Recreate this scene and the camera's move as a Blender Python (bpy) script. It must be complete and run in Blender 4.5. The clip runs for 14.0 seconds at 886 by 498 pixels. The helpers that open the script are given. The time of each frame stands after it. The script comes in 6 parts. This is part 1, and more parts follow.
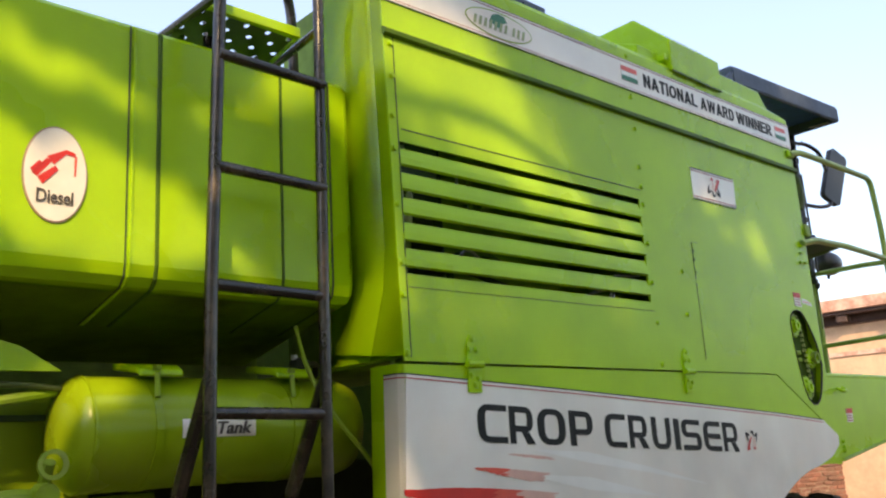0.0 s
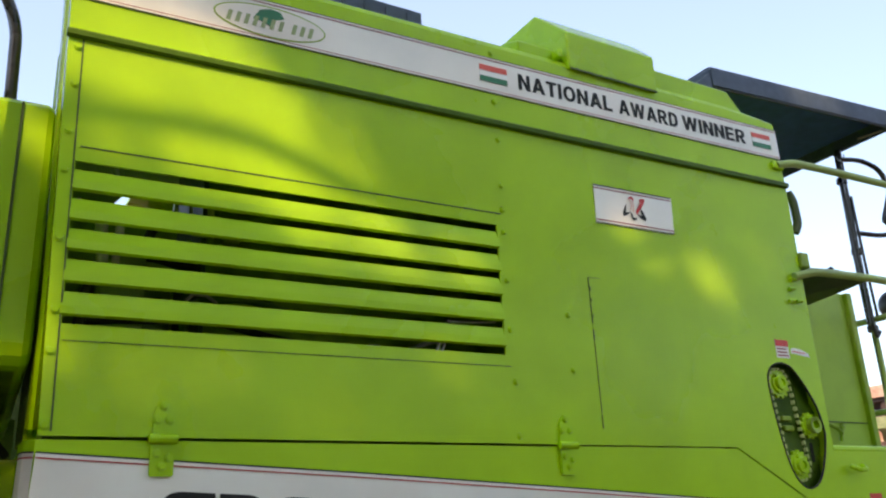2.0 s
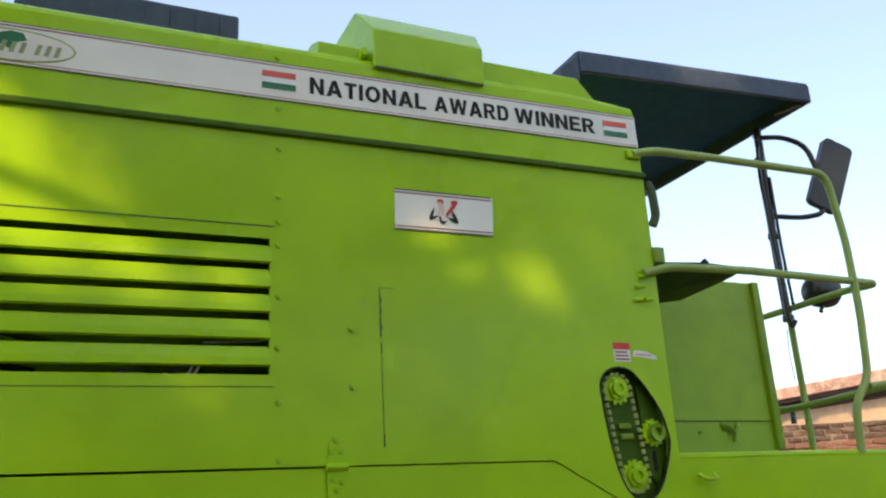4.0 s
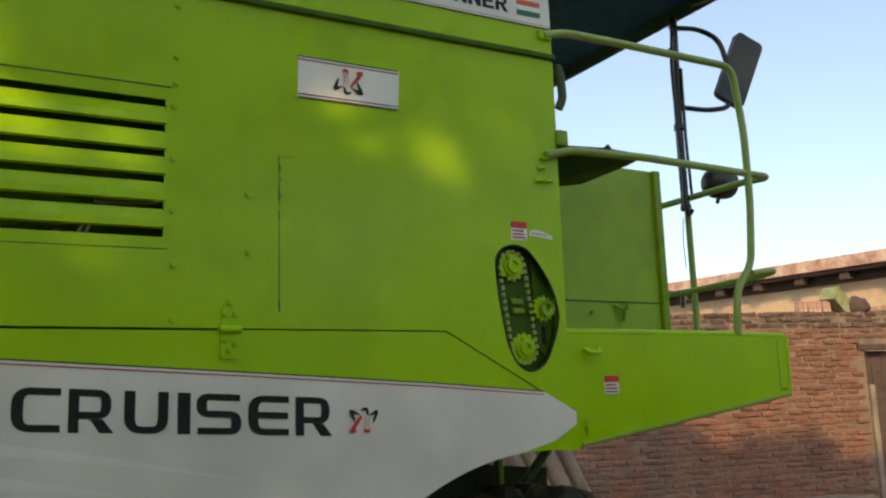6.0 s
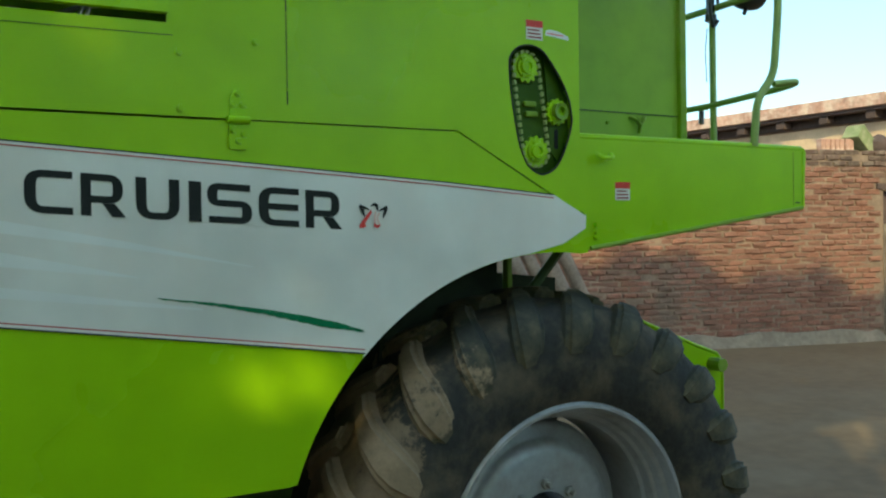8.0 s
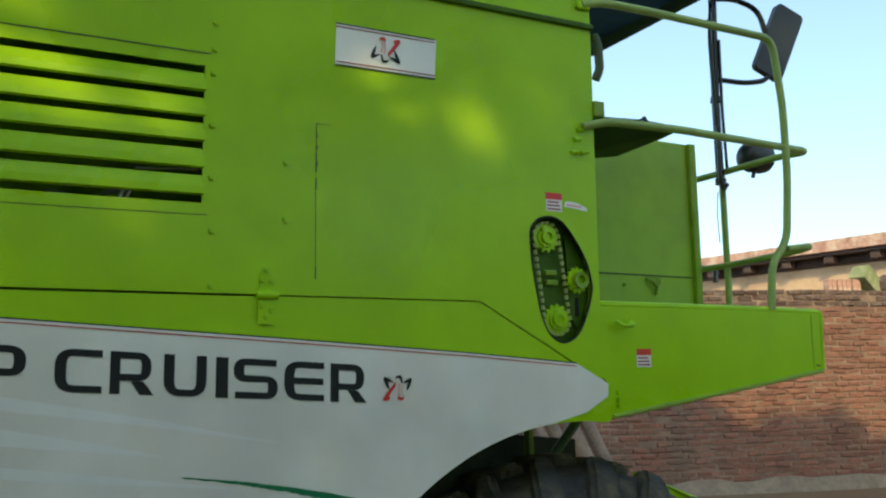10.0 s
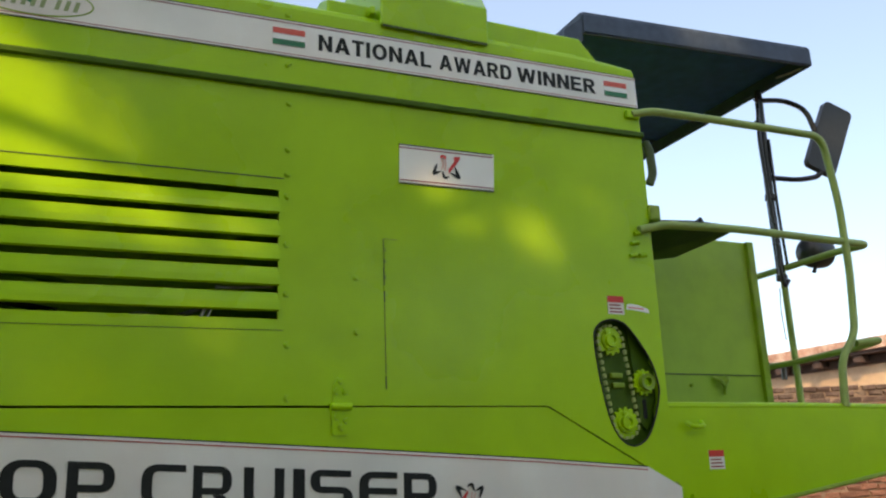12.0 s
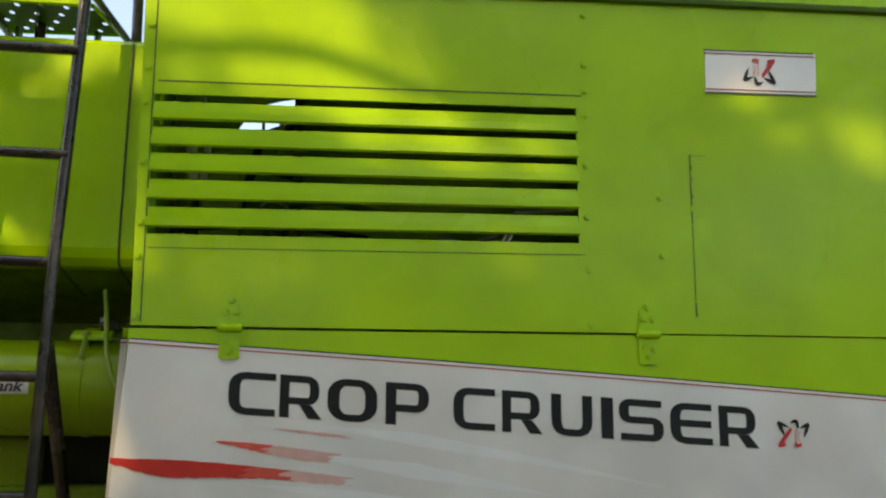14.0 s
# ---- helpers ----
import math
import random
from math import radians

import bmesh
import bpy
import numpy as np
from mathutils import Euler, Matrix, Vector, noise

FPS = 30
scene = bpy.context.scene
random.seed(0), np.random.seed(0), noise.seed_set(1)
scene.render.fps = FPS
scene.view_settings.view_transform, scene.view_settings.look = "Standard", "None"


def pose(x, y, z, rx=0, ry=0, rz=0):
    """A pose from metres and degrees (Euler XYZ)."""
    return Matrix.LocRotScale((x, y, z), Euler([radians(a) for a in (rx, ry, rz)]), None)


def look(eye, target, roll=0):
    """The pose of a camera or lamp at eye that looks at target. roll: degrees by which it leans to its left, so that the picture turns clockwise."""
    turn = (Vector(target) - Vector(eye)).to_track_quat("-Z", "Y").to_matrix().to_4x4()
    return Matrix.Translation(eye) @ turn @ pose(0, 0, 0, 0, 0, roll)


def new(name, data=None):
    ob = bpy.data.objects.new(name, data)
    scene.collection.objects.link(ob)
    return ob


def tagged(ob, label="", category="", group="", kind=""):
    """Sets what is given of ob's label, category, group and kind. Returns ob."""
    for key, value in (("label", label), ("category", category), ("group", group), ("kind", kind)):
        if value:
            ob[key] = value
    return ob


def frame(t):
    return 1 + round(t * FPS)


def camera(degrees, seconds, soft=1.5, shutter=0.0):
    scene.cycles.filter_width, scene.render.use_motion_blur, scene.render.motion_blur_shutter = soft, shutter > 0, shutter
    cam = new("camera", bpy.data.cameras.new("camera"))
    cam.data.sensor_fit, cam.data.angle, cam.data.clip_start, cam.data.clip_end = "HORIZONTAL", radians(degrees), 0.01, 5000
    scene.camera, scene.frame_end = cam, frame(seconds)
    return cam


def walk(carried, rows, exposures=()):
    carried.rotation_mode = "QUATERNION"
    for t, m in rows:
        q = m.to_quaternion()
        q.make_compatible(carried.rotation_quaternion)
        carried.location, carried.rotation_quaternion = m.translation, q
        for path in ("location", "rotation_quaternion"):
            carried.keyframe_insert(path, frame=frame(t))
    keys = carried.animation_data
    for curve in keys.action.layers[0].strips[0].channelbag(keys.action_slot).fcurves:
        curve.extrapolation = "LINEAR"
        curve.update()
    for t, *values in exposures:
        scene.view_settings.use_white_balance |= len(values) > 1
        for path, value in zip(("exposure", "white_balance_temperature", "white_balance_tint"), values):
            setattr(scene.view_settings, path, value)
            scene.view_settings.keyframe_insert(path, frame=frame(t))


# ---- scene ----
from mathutils.geometry import tessellate_polygon

cam = camera(54.24, 14.0, soft=2.2)
PATH = [
    (0, (-1.4834, -1.5023, 1.7339), (-0.1515, -0.0824, 2.1920), -3.45),
    (0.5, (-1.1765, -1.5618, 1.7144), (0.0008, -0.0345, 2.2448), -1.77),
    (1, (-0.9276, -1.6126, 1.7292), (0.2980, -0.1097, 2.2180), -1.03),
    (1.5, (-0.6576, -1.6290, 1.7085), (0.4624, -0.0845, 2.3085), -1.76),
    (2, (-0.3736, -1.6881, 1.7313), (0.5960, -0.0610, 2.3735), -2.78),
    (2.5, (-0.1143, -1.7228, 1.7250), (0.8827, -0.0685, 2.2440), 0.83),
    (3, (0.1316, -1.7057, 1.7736), (0.9071, 0.0223, 2.4158), 2.01),
    (3.5, (0.2618, -1.8935, 1.8173), (1.0112, -0.1463, 2.4383), -0.56),
    (3.7, (0.3050, -1.9520, 1.8120), (1.0730, -0.2150, 2.4290), -2.10),
    (5.8, (0.3528, -2.0153, 1.7071), (1.3290, -0.3403, 2.1985), -2.84),
    (6, (0.3752, -2.0211, 1.7630), (1.3581, -0.3127, 2.1022), -1.90),
    (6.5, (0.3966, -2.0038, 1.7147), (1.3452, -0.2444, 1.7822), -2.49),
    (7, (0.3754, -1.9686, 1.6939), (1.3177, -0.2064, 1.6119), -1.03),
    (7.2, (0.4047, -2.0226, 1.6470), (1.3590, -0.2662, 1.5812), -0.86),
    (9.5, (0.3700, -1.9748, 1.7263), (1.2972, -0.2033, 1.7692), -0.54),
    (10, (0.3503, -2.0073, 1.7563), (1.2876, -0.2626, 2.0344), -0.82),
    (10.5, (0.3349, -2.0336, 1.7621), (1.2518, -0.3059, 2.1798), -1.06),
    (11, (0.3241, -2.0658, 1.7645), (1.2434, -0.3681, 2.2871), -2.17),
    (11.5, (0.3063, -2.0516, 1.7694), (1.1979, -0.3420, 2.3007), -2.49),
    (12, (0.2984, -2.0587, 1.7500), (1.1045, -0.3041, 2.2710), -2.26),
    (12.5, (0.2866, -2.0349, 1.7708), (0.9771, -0.2180, 2.2423), -1.63),
    (13, (0.2615, -2.0039, 1.7231), (0.6598, -0.1153, 2.2470), 0.57),
    (13.5, (0.1936, -1.9815, 1.7722), (0.3538, -0.0498, 2.2650), 2.41),
    (14, (0.2534, -1.9492, 1.7689), (0.4715, 0.0059, 2.1294), 0.33),
]
walk(cam, [(t, look(eye, target, roll)) for t, eye, target, roll in PATH], ((0, 1.60, 6650, 16), (3.7, 1.50, 6650, 11), (6.0, 0.98, 6950, 7), (7.0, 1.14, 6200, -7), (9.5, 1.34, 5700, -18), (10.0, 1.16, 6200, -5), (10.5, 1.13, 6700, -2), (11.0, 1.14, 6850, 6), (12.5, 1.34, 6850, 11), (14, 1.50, 6900, 12)))

# ---- light ----
TO_SUN = Vector((-0.50, -0.65, 0.57)).normalized()
world = bpy.data.worlds.new("sky")
scene.world = world
world.use_nodes = True
wn = world.node_tree
sky = wn.nodes.new("ShaderNodeTexSky")
sky.sky_type = "NISHITA"
sky.sun_disc = False
sky.sun_elevation = math.asin(TO_SUN.z)
sky.sun_rotation = math.atan2(TO_SUN.x, TO_SUN.y)
sky.dust_density = 2.0
sky.ozone_density = 1.0
haze = wn.nodes.new("ShaderNodeMix")
haze.data_type = "RGBA"
haze.inputs["Factor"].default_value = 0.36
haze.inputs["B"].default_value = (1.62, 1.70, 1.80, 1)
wn.links.new(sky.outputs["Color"], haze.inputs["A"])
wn.links.new(haze.outputs["Result"], wn.nodes["Background"].inputs["Color"])
wn.nodes["Background"].inputs["Strength"].default_value = 0.165
sun_lamp = bpy.data.lights.new("sun", "SUN")
sun_lamp.energy, sun_lamp.angle, sun_lamp.color = 1.85, radians(0.55), (1.0, 0.71, 0.36)
sun = new("sun", sun_lamp)
sun.matrix_world = look(TO_SUN * 30, (0, 0, 0))


# ---- materials ----
def material(name, base, rough=0.5, metal=0.0, coat=0.0, spec=0.5, fine=40.0, broad=2.5, vary=0.12, bump=0.0, tint=None, tint_amount=0.0,
             tint_scale=3.0, random_tone=0.0):
    """Principled paint with variation at two scales, patches of a second colour and fine relief."""
    m = bpy.data.materials.new(name)
    m.use_nodes = True
    nt = m.node_tree
    bsdf = nt.nodes["Principled BSDF"]
    bsdf.inputs["Metallic"].default_value = metal
    bsdf.inputs["Specular IOR Level"].default_value = spec
    bsdf.inputs["Coat Weight"].default_value = coat
    bsdf.inputs["Coat Roughness"].default_value = 0.12
    where = nt.nodes.new("ShaderNodeTexCoord")
    small, large = nt.nodes.new("ShaderNodeTexNoise"), nt.nodes.new("ShaderNodeTexNoise")
    small.inputs["Scale"].default_value, large.inputs["Scale"].default_value = fine, broad
    small.inputs["Detail"].default_value = large.inputs["Detail"].default_value = 5.0
    for n in (small, large):
        nt.links.new(where.outputs["Object"], n.inputs["Vector"])
    mixed = nt.nodes.new("ShaderNodeMath")
    mixed.operation = "ADD"
    nt.links.new(small.outputs["Fac"], mixed.inputs[0])
    nt.links.new(large.outputs["Fac"], mixed.inputs[1])
    span = nt.nodes.new("ShaderNodeMapRange")
    span.interpolation_type = "SMOOTHSTEP"
    span.inputs["From Min"].default_value, span.inputs["From Max"].default_value = 0.6, 1.4
    span.inputs["To Min"].default_value, span.inputs["To Max"].default_value = 1.0 - vary, 1.0 + vary
    nt.links.new(mixed.outputs[0], span.inputs["Value"])
    tone = nt.nodes.new("ShaderNodeHueSaturation")
    tone.inputs["Color"].default_value = (*base, 1)
    nt.links.new(span.outputs["Result"], tone.inputs["Value"])
    colour = tone.outputs["Color"]
    if random_tone:
        info = nt.nodes.new("ShaderNodeObjectInfo")
        isle = nt.nodes.new("ShaderNodeNewGeometry")
        both = nt.nodes.new("ShaderNodeMath")
        both.operation = "ADD"
        nt.links.new(info.outputs["Random"], both.inputs[0])
        nt.links.new(isle.outputs["Random Per Island"], both.inputs[1])
        wrap = nt.nodes.new("ShaderNodeMath")
        wrap.operation = "FRACT"
        nt.links.new(both.outputs[0], wrap.inputs[0])
        each = nt.nodes.new("ShaderNodeMapRange")
        each.inputs["To Min"].default_value, each.inputs["To Max"].default_value = 1 - random_tone, 1 + random_tone
        nt.links.new(wrap.outputs[0], each.inputs["Value"])
        shift = nt.nodes.new("ShaderNodeHueSaturation")
        nt.links.new(each.outputs["Result"], shift.inputs["Value"])
        nt.links.new(colour, shift.inputs["Color"])
        colour = shift.outputs["Color"]
    if tint is not None:
        patch_noise = nt.nodes.new("ShaderNodeTexNoise")
        patch_noise.inputs["Scale"].default_value = tint_scale
        patch_noise.inputs["Detail"].default_value = 6.0
        patch_noise.inputs["Roughness"].default_value = 0.65
        nt.links.new(where.outputs["Object"], patch_noise.inputs["Vector"])
        edge = nt.nodes.new("ShaderNodeMapRange")
        edge.interpolation_type = "SMOOTHSTEP"
        edge.inputs["From Min"].default_value, edge.inputs["From Max"].default_value = 0.40, 0.72
        edge.inputs["To Max"].default_value = tint_amount
        nt.links.new(patch_noise.outputs["Fac"], edge.inputs["Value"])
        blend = nt.nodes.new("ShaderNodeMix")
        blend.data_type = "RGBA"
        nt.links.new(edge.outputs["Result"], blend.inputs["Factor"])
        nt.links.new(colour, blend.inputs["A"])
        blend.inputs["B"].default_value = (*tint, 1)
        colour = blend.outputs["Result"]
    nt.links.new(colour, bsdf.inputs["Base Color"])
    gloss = nt.nodes.new("ShaderNodeMapRange")
    gloss.interpolation_type = "SMOOTHSTEP"
    gloss.inputs["From Min"].default_value, gloss.inputs["From Max"].default_value = 0.3, 0.7
    gloss.inputs["To Min"].default_value, gloss.inputs["To Max"].default_value = max(rough - 0.07, 0.03), min(rough + 0.09, 1)
    nt.links.new(large.outputs["Fac"], gloss.inputs["Value"])
    nt.links.new(gloss.outputs["Result"], bsdf.inputs["Roughness"])
    if bump:
        relief = nt.nodes.new("ShaderNodeBump")
        relief.inputs["Strength"].default_value = bump
        relief.inputs["Distance"].default_value = 0.01
        nt.links.new(mixed.outputs[0], relief.inputs["Height"])
        nt.links.new(relief.outputs["Normal"], bsdf.inputs["Normal"])
    return m


LIME = (0.350, 0.61, 0.002)
# soft mottling in the lime stands in for faint dapples and reflections
GREEN = material("lime_green_paint", LIME, 0.28, coat=0.03, spec=0.27, fine=6, broad=1.4, vary=0.10, bump=0.03, tint=(0.30, 0.53, 0.004), tint_amount=0.45, tint_scale=2.2)
GLOSSY = material("glossy_lime_green_paint", LIME, 0.16, coat=0.25, spec=0.5, fine=6, broad=1.4, vary=0.10, bump=0.03, tint=(0.30, 0.53, 0.004), tint_amount=0.45, tint_scale=2.2)
DUSTY = material("dusty_green_paint", (0.22, 0.36, 0.010), 0.5, spec=0.3, fine=30, broad=3, vary=0.15, bump=0.03, tint=(0.30, 0.30, 0.14), tint_amount=0.45, tint_scale=6)
# dark green; also shade for the shelf, far side, arch liner and rear housing
DEEP = material("dark_green_surface", (0.035, 0.075, 0.010), 0.55, fine=25, broad=4, vary=0.2, bump=0.03, tint=(0.09, 0.09, 0.04), tint_amount=0.4, tint_scale=7)
# warm blotches and broad tone put soft reflections into the vinyl's colour
WHITE = material("silver_white_vinyl", (0.77, 0.77, 0.70), 0.36, metal=0.15, fine=4.5, broad=2.0, vary=0.13, tint=(0.80, 0.73, 0.64), tint_amount=0.55, tint_scale=3.2)
BLACK = material("black_vinyl", (0.020, 0.023, 0.021), 0.5, spec=0.18, fine=30, vary=0.2)
RED = material("red_vinyl", (0.60, 0.030, 0.020), 0.4, fine=30, vary=0.1)
SAFFRON = material("saffron_red_vinyl", (0.70, 0.10, 0.06), 0.4, fine=30, vary=0.1)
FLAG_GREEN = material("green_vinyl", (0.01, 0.17, 0.06), 0.4, fine=30, vary=0.1)
CRIMSON = material("crimson_line_vinyl", (0.42, 0.020, 0.022), 0.4, fine=30, vary=0.1)
MAROON = material("maroon_line_vinyl", (0.25, 0.015, 0.02), 0.4, fine=30, vary=0.1)
STREAK = material("faded_white_vinyl", (0.81, 0.82, 0.77), 0.36, metal=0.15, fine=9, broad=4, vary=0.06)
BLUSH = material("faded_red_vinyl", (0.72, 0.46, 0.38), 0.36, metal=0.1, fine=30, vary=0.1)
BLACK_PAINT = material("black_gloss_paint", (0.010, 0.010, 0.013), 0.3, coat=0.2, fine=60, broad=6, vary=0.25, bump=0.05)
DARK_STEEL = material("worn_black_painted_steel", (0.013, 0.011, 0.010), 0.27, coat=0.2, fine=60, broad=6, vary=0.25, bump=0.06, tint=(0.13, 0.095, 0.06), tint_amount=0.55, tint_scale=11)
UNDERSIDE_BLUE = material("lightened_canopy_blue", (0.105, 0.220, 0.600), 0.8, spec=0.1, fine=20, broad=3, vary=0.15, bump=0.02)
NAVY = material("dark_slate_sheet", (0.068, 0.094, 0.145), 0.55, spec=0.3, fine=30, broad=3, vary=0.2, bump=0.02, tint=(0.035, 0.045, 0.065), tint_amount=0.4, tint_scale=4)
GLOOM = material("dim_inner_green", (0.180, 0.270, 0.055), 0.8, fine=20, broad=4, vary=0.3, bump=0.05)
# near-black colour that stands in for the shade behind the wheel
ARCH_SHADE = material("shade_black_steel", (0.030, 0.038, 0.020), 0.85, fine=20, broad=4, vary=0.3, bump=0.05)
RUBBER = material("tyre_rubber", (0.022, 0.022, 0.019), 0.8, fine=45, broad=7, vary=0.4, bump=0.30, tint=(0.125, 0.098, 0.058), tint_amount=0.8, tint_scale=7.5)
LUG_RUBBER = material("lug_rubber", (0.024, 0.026, 0.018), 0.76, fine=45, broad=9, vary=0.4, bump=0.30, tint=(0.135, 0.112, 0.058), tint_amount=0.9, tint_scale=6.5)
RIM_GREY = material("silver_rim_paint", (0.37, 0.38, 0.39), 0.38, metal=0.35, fine=40, broad=5, vary=0.12, bump=0.03, tint=(0.22, 0.19, 0.15), tint_amount=0.5, tint_scale=7)
STEEL = material("bare_steel", (0.42, 0.42, 0.40), 0.4, metal=0.8, fine=80, broad=8, vary=0.2, bump=0.04)
CHAIN_STEEL = material("oiled_chain_steel", (0.36, 0.44, 0.12), 0.5, metal=0.1, fine=80, broad=10, vary=0.25, bump=0.05)
MIRROR_BACK = material("black_plastic", (0.021, 0.024, 0.028), 0.34, fine=60, vary=0.2)
SILVER_GLASS = material("mirror_glass", (0.8, 0.82, 0.84), 0.05, metal=1.0, vary=0.01)
CREAM = material("cream_label", (0.78, 0.76, 0.68), 0.35, fine=30, vary=0.05)
TAN = material("tan_line_vinyl", (0.36, 0.24, 0.17), 0.4, fine=30, vary=0.1)
INK = material("dark_ink", (0.075, 0.066, 0.058), 0.5, vary=0.1)
CRATE = material("faded_green_crate", (0.20, 0.23, 0.10), 0.8, fine=20, vary=0.2, tint=(0.40, 0.36, 0.24), tint_amount=0.6, tint_scale=6)
WOOD = material("weathered_wood", (0.20, 0.155, 0.12), 0.85, fine=35, broad=3, vary=0.3, bump=0.1, tint=(0.32, 0.27, 0.21), tint_amount=0.6, tint_scale=5)
BRICK = material("red_clay_brick", (0.195, 0.088, 0.060), 0.92, fine=34, broad=1.3, vary=0.38, bump=0.6, tint=(0.105, 0.082, 0.062), tint_amount=0.9, tint_scale=1.1, random_tone=0.20)
MORTAR = material("dusty_mortar", (0.225, 0.157, 0.113), 0.95, fine=24, broad=1.5, vary=0.35, bump=0.5, tint=(0.11, 0.08, 0.06), tint_amount=0.9, tint_scale=3.0)
EARTH = material("packed_earth", (0.140, 0.092, 0.047), 0.95, fine=7, broad=0.35, vary=0.18, bump=0.4, tint=(0.18, 0.132, 0.078), tint_amount=0.6, tint_scale=0.8)
DADO = material("dusty_grey_plaster", (0.20, 0.165, 0.125), 0.95, fine=14, broad=2, vary=0.3, bump=0.4, tint=(0.14, 0.11, 0.08), tint_amount=0.6, tint_scale=3)
PLASTER = material("ochre_plaster", (0.58, 0.42, 0.28), 0.9, fine=9, broad=0.8, vary=0.15, bump=0.1, tint=(0.46, 0.31, 0.21), tint_amount=0.6, tint_scale=1.1)
SOOTY = material("soot_stained_brick", (0.075, 0.045, 0.036), 0.9, fine=26, broad=1.2, vary=0.3, bump=0.3, tint=(0.24, 0.19, 0.15), tint_amount=0.6, tint_scale=7, random_tone=0.3)
EAVE = material("weathered_red_slab", (0.44, 0.25, 0.19), 0.9, fine=14, broad=2, vary=0.35, bump=0.3, tint=(0.66, 0.54, 0.45), tint_amount=0.9, tint_scale=4)
SOFFIT = material("dark_brown_matte", (0.075, 0.05, 0.045), 0.9, fine=12, vary=0.25)
HOSE = material("black_hose", (0.02, 0.024, 0.018), 0.6, fine=30, vary=0.2)
# dark green for the lip's shadow, seam lines and drive backing
BOTTLE_GREEN = material("bottle_green_tone", (0.060, 0.130, 0.006), 0.5, spec=0.2, fine=25, broad=4, vary=0.2, bump=0.03, tint=(0.08, 0.13, 0.012), tint_amount=0.3, tint_scale=7)
# darker copy of the lime paint that holds the shade on the cab side
SHADED_CAB_GREEN = material("shaded_cab_green", (0.28, 0.44, 0.035), 0.45, spec=0.35, fine=12, broad=1.5, vary=0.12, bump=0.03, tint=(0.20, 0.30, 0.06), tint_amount=0.4, tint_scale=2.5)
# rail green made greyer and paler to put the sky's reflection into it
RAIL_GREEN = material("sky_greyed_tube_green", (0.29, 0.41, 0.10), 0.38, spec=0.4, fine=30, broad=3, vary=0.12, bump=0.02, tint=(0.26, 0.30, 0.12), tint_amount=0.4, tint_scale=8)
LEAF = material("leaf_green", (0.06, 0.10, 0.025), 0.5, fine=9, vary=0.25, random_tone=0.3)
def let_light_through(m, colour, amount):
    """Thin leaves pass part of the light."""
    nt = m.node_tree
    bsdf, out = nt.nodes["Principled BSDF"], nt.nodes["Material Output"]
    thin, mix = nt.nodes.new("ShaderNodeBsdfTranslucent"), nt.nodes.new("ShaderNodeMixShader")
    thin.inputs["Color"].default_value = (*colour, 1)
    mix.inputs[0].default_value = amount
    nt.links.new(bsdf.outputs[0], mix.inputs[1])
    nt.links.new(thin.outputs[0], mix.inputs[2])
    nt.links.new(mix.outputs[0], out.inputs["Surface"])


let_light_through(LEAF, (0.16, 0.34, 0.03), 0.5)
BADGE_GREEN = material("pale_green_vinyl", (0.30, 0.38, 0.16), 0.4, fine=30, vary=0.15)
# darker lime that puts the diesel tank's shade into the parts below it
SHADED_OLIVE = material("shaded_olive_lime", (0.255, 0.390, 0.004), 0.30, spec=0.4, fine=9, broad=2.5, vary=0.14, bump=0.03, tint=(0.20, 0.28, 0.02), tint_amount=0.4, tint_scale=3)
# dimmed lime: shade under the diesel tank, and inner walls behind the louvres
DIMMED_GREEN = material("dimmed_green_paint", (0.26, 0.42, 0.010), 0.6, spec=0.3, fine=12, broad=2, vary=0.3, bump=0.04, tint=(0.08, 0.10, 0.02), tint_amount=0.6, tint_scale=4)
# darker copy of the lime; puts shade on the drive's tensioners and small fittings
DARKER_LIME = material("darker_lime_copy", (0.20, 0.33, 0.010), 0.45, fine=40, vary=0.2)
BARK = material("tree_bark", (0.13, 0.09, 0.06), 0.9, fine=22, broad=3, vary=0.3, bump=0.4)


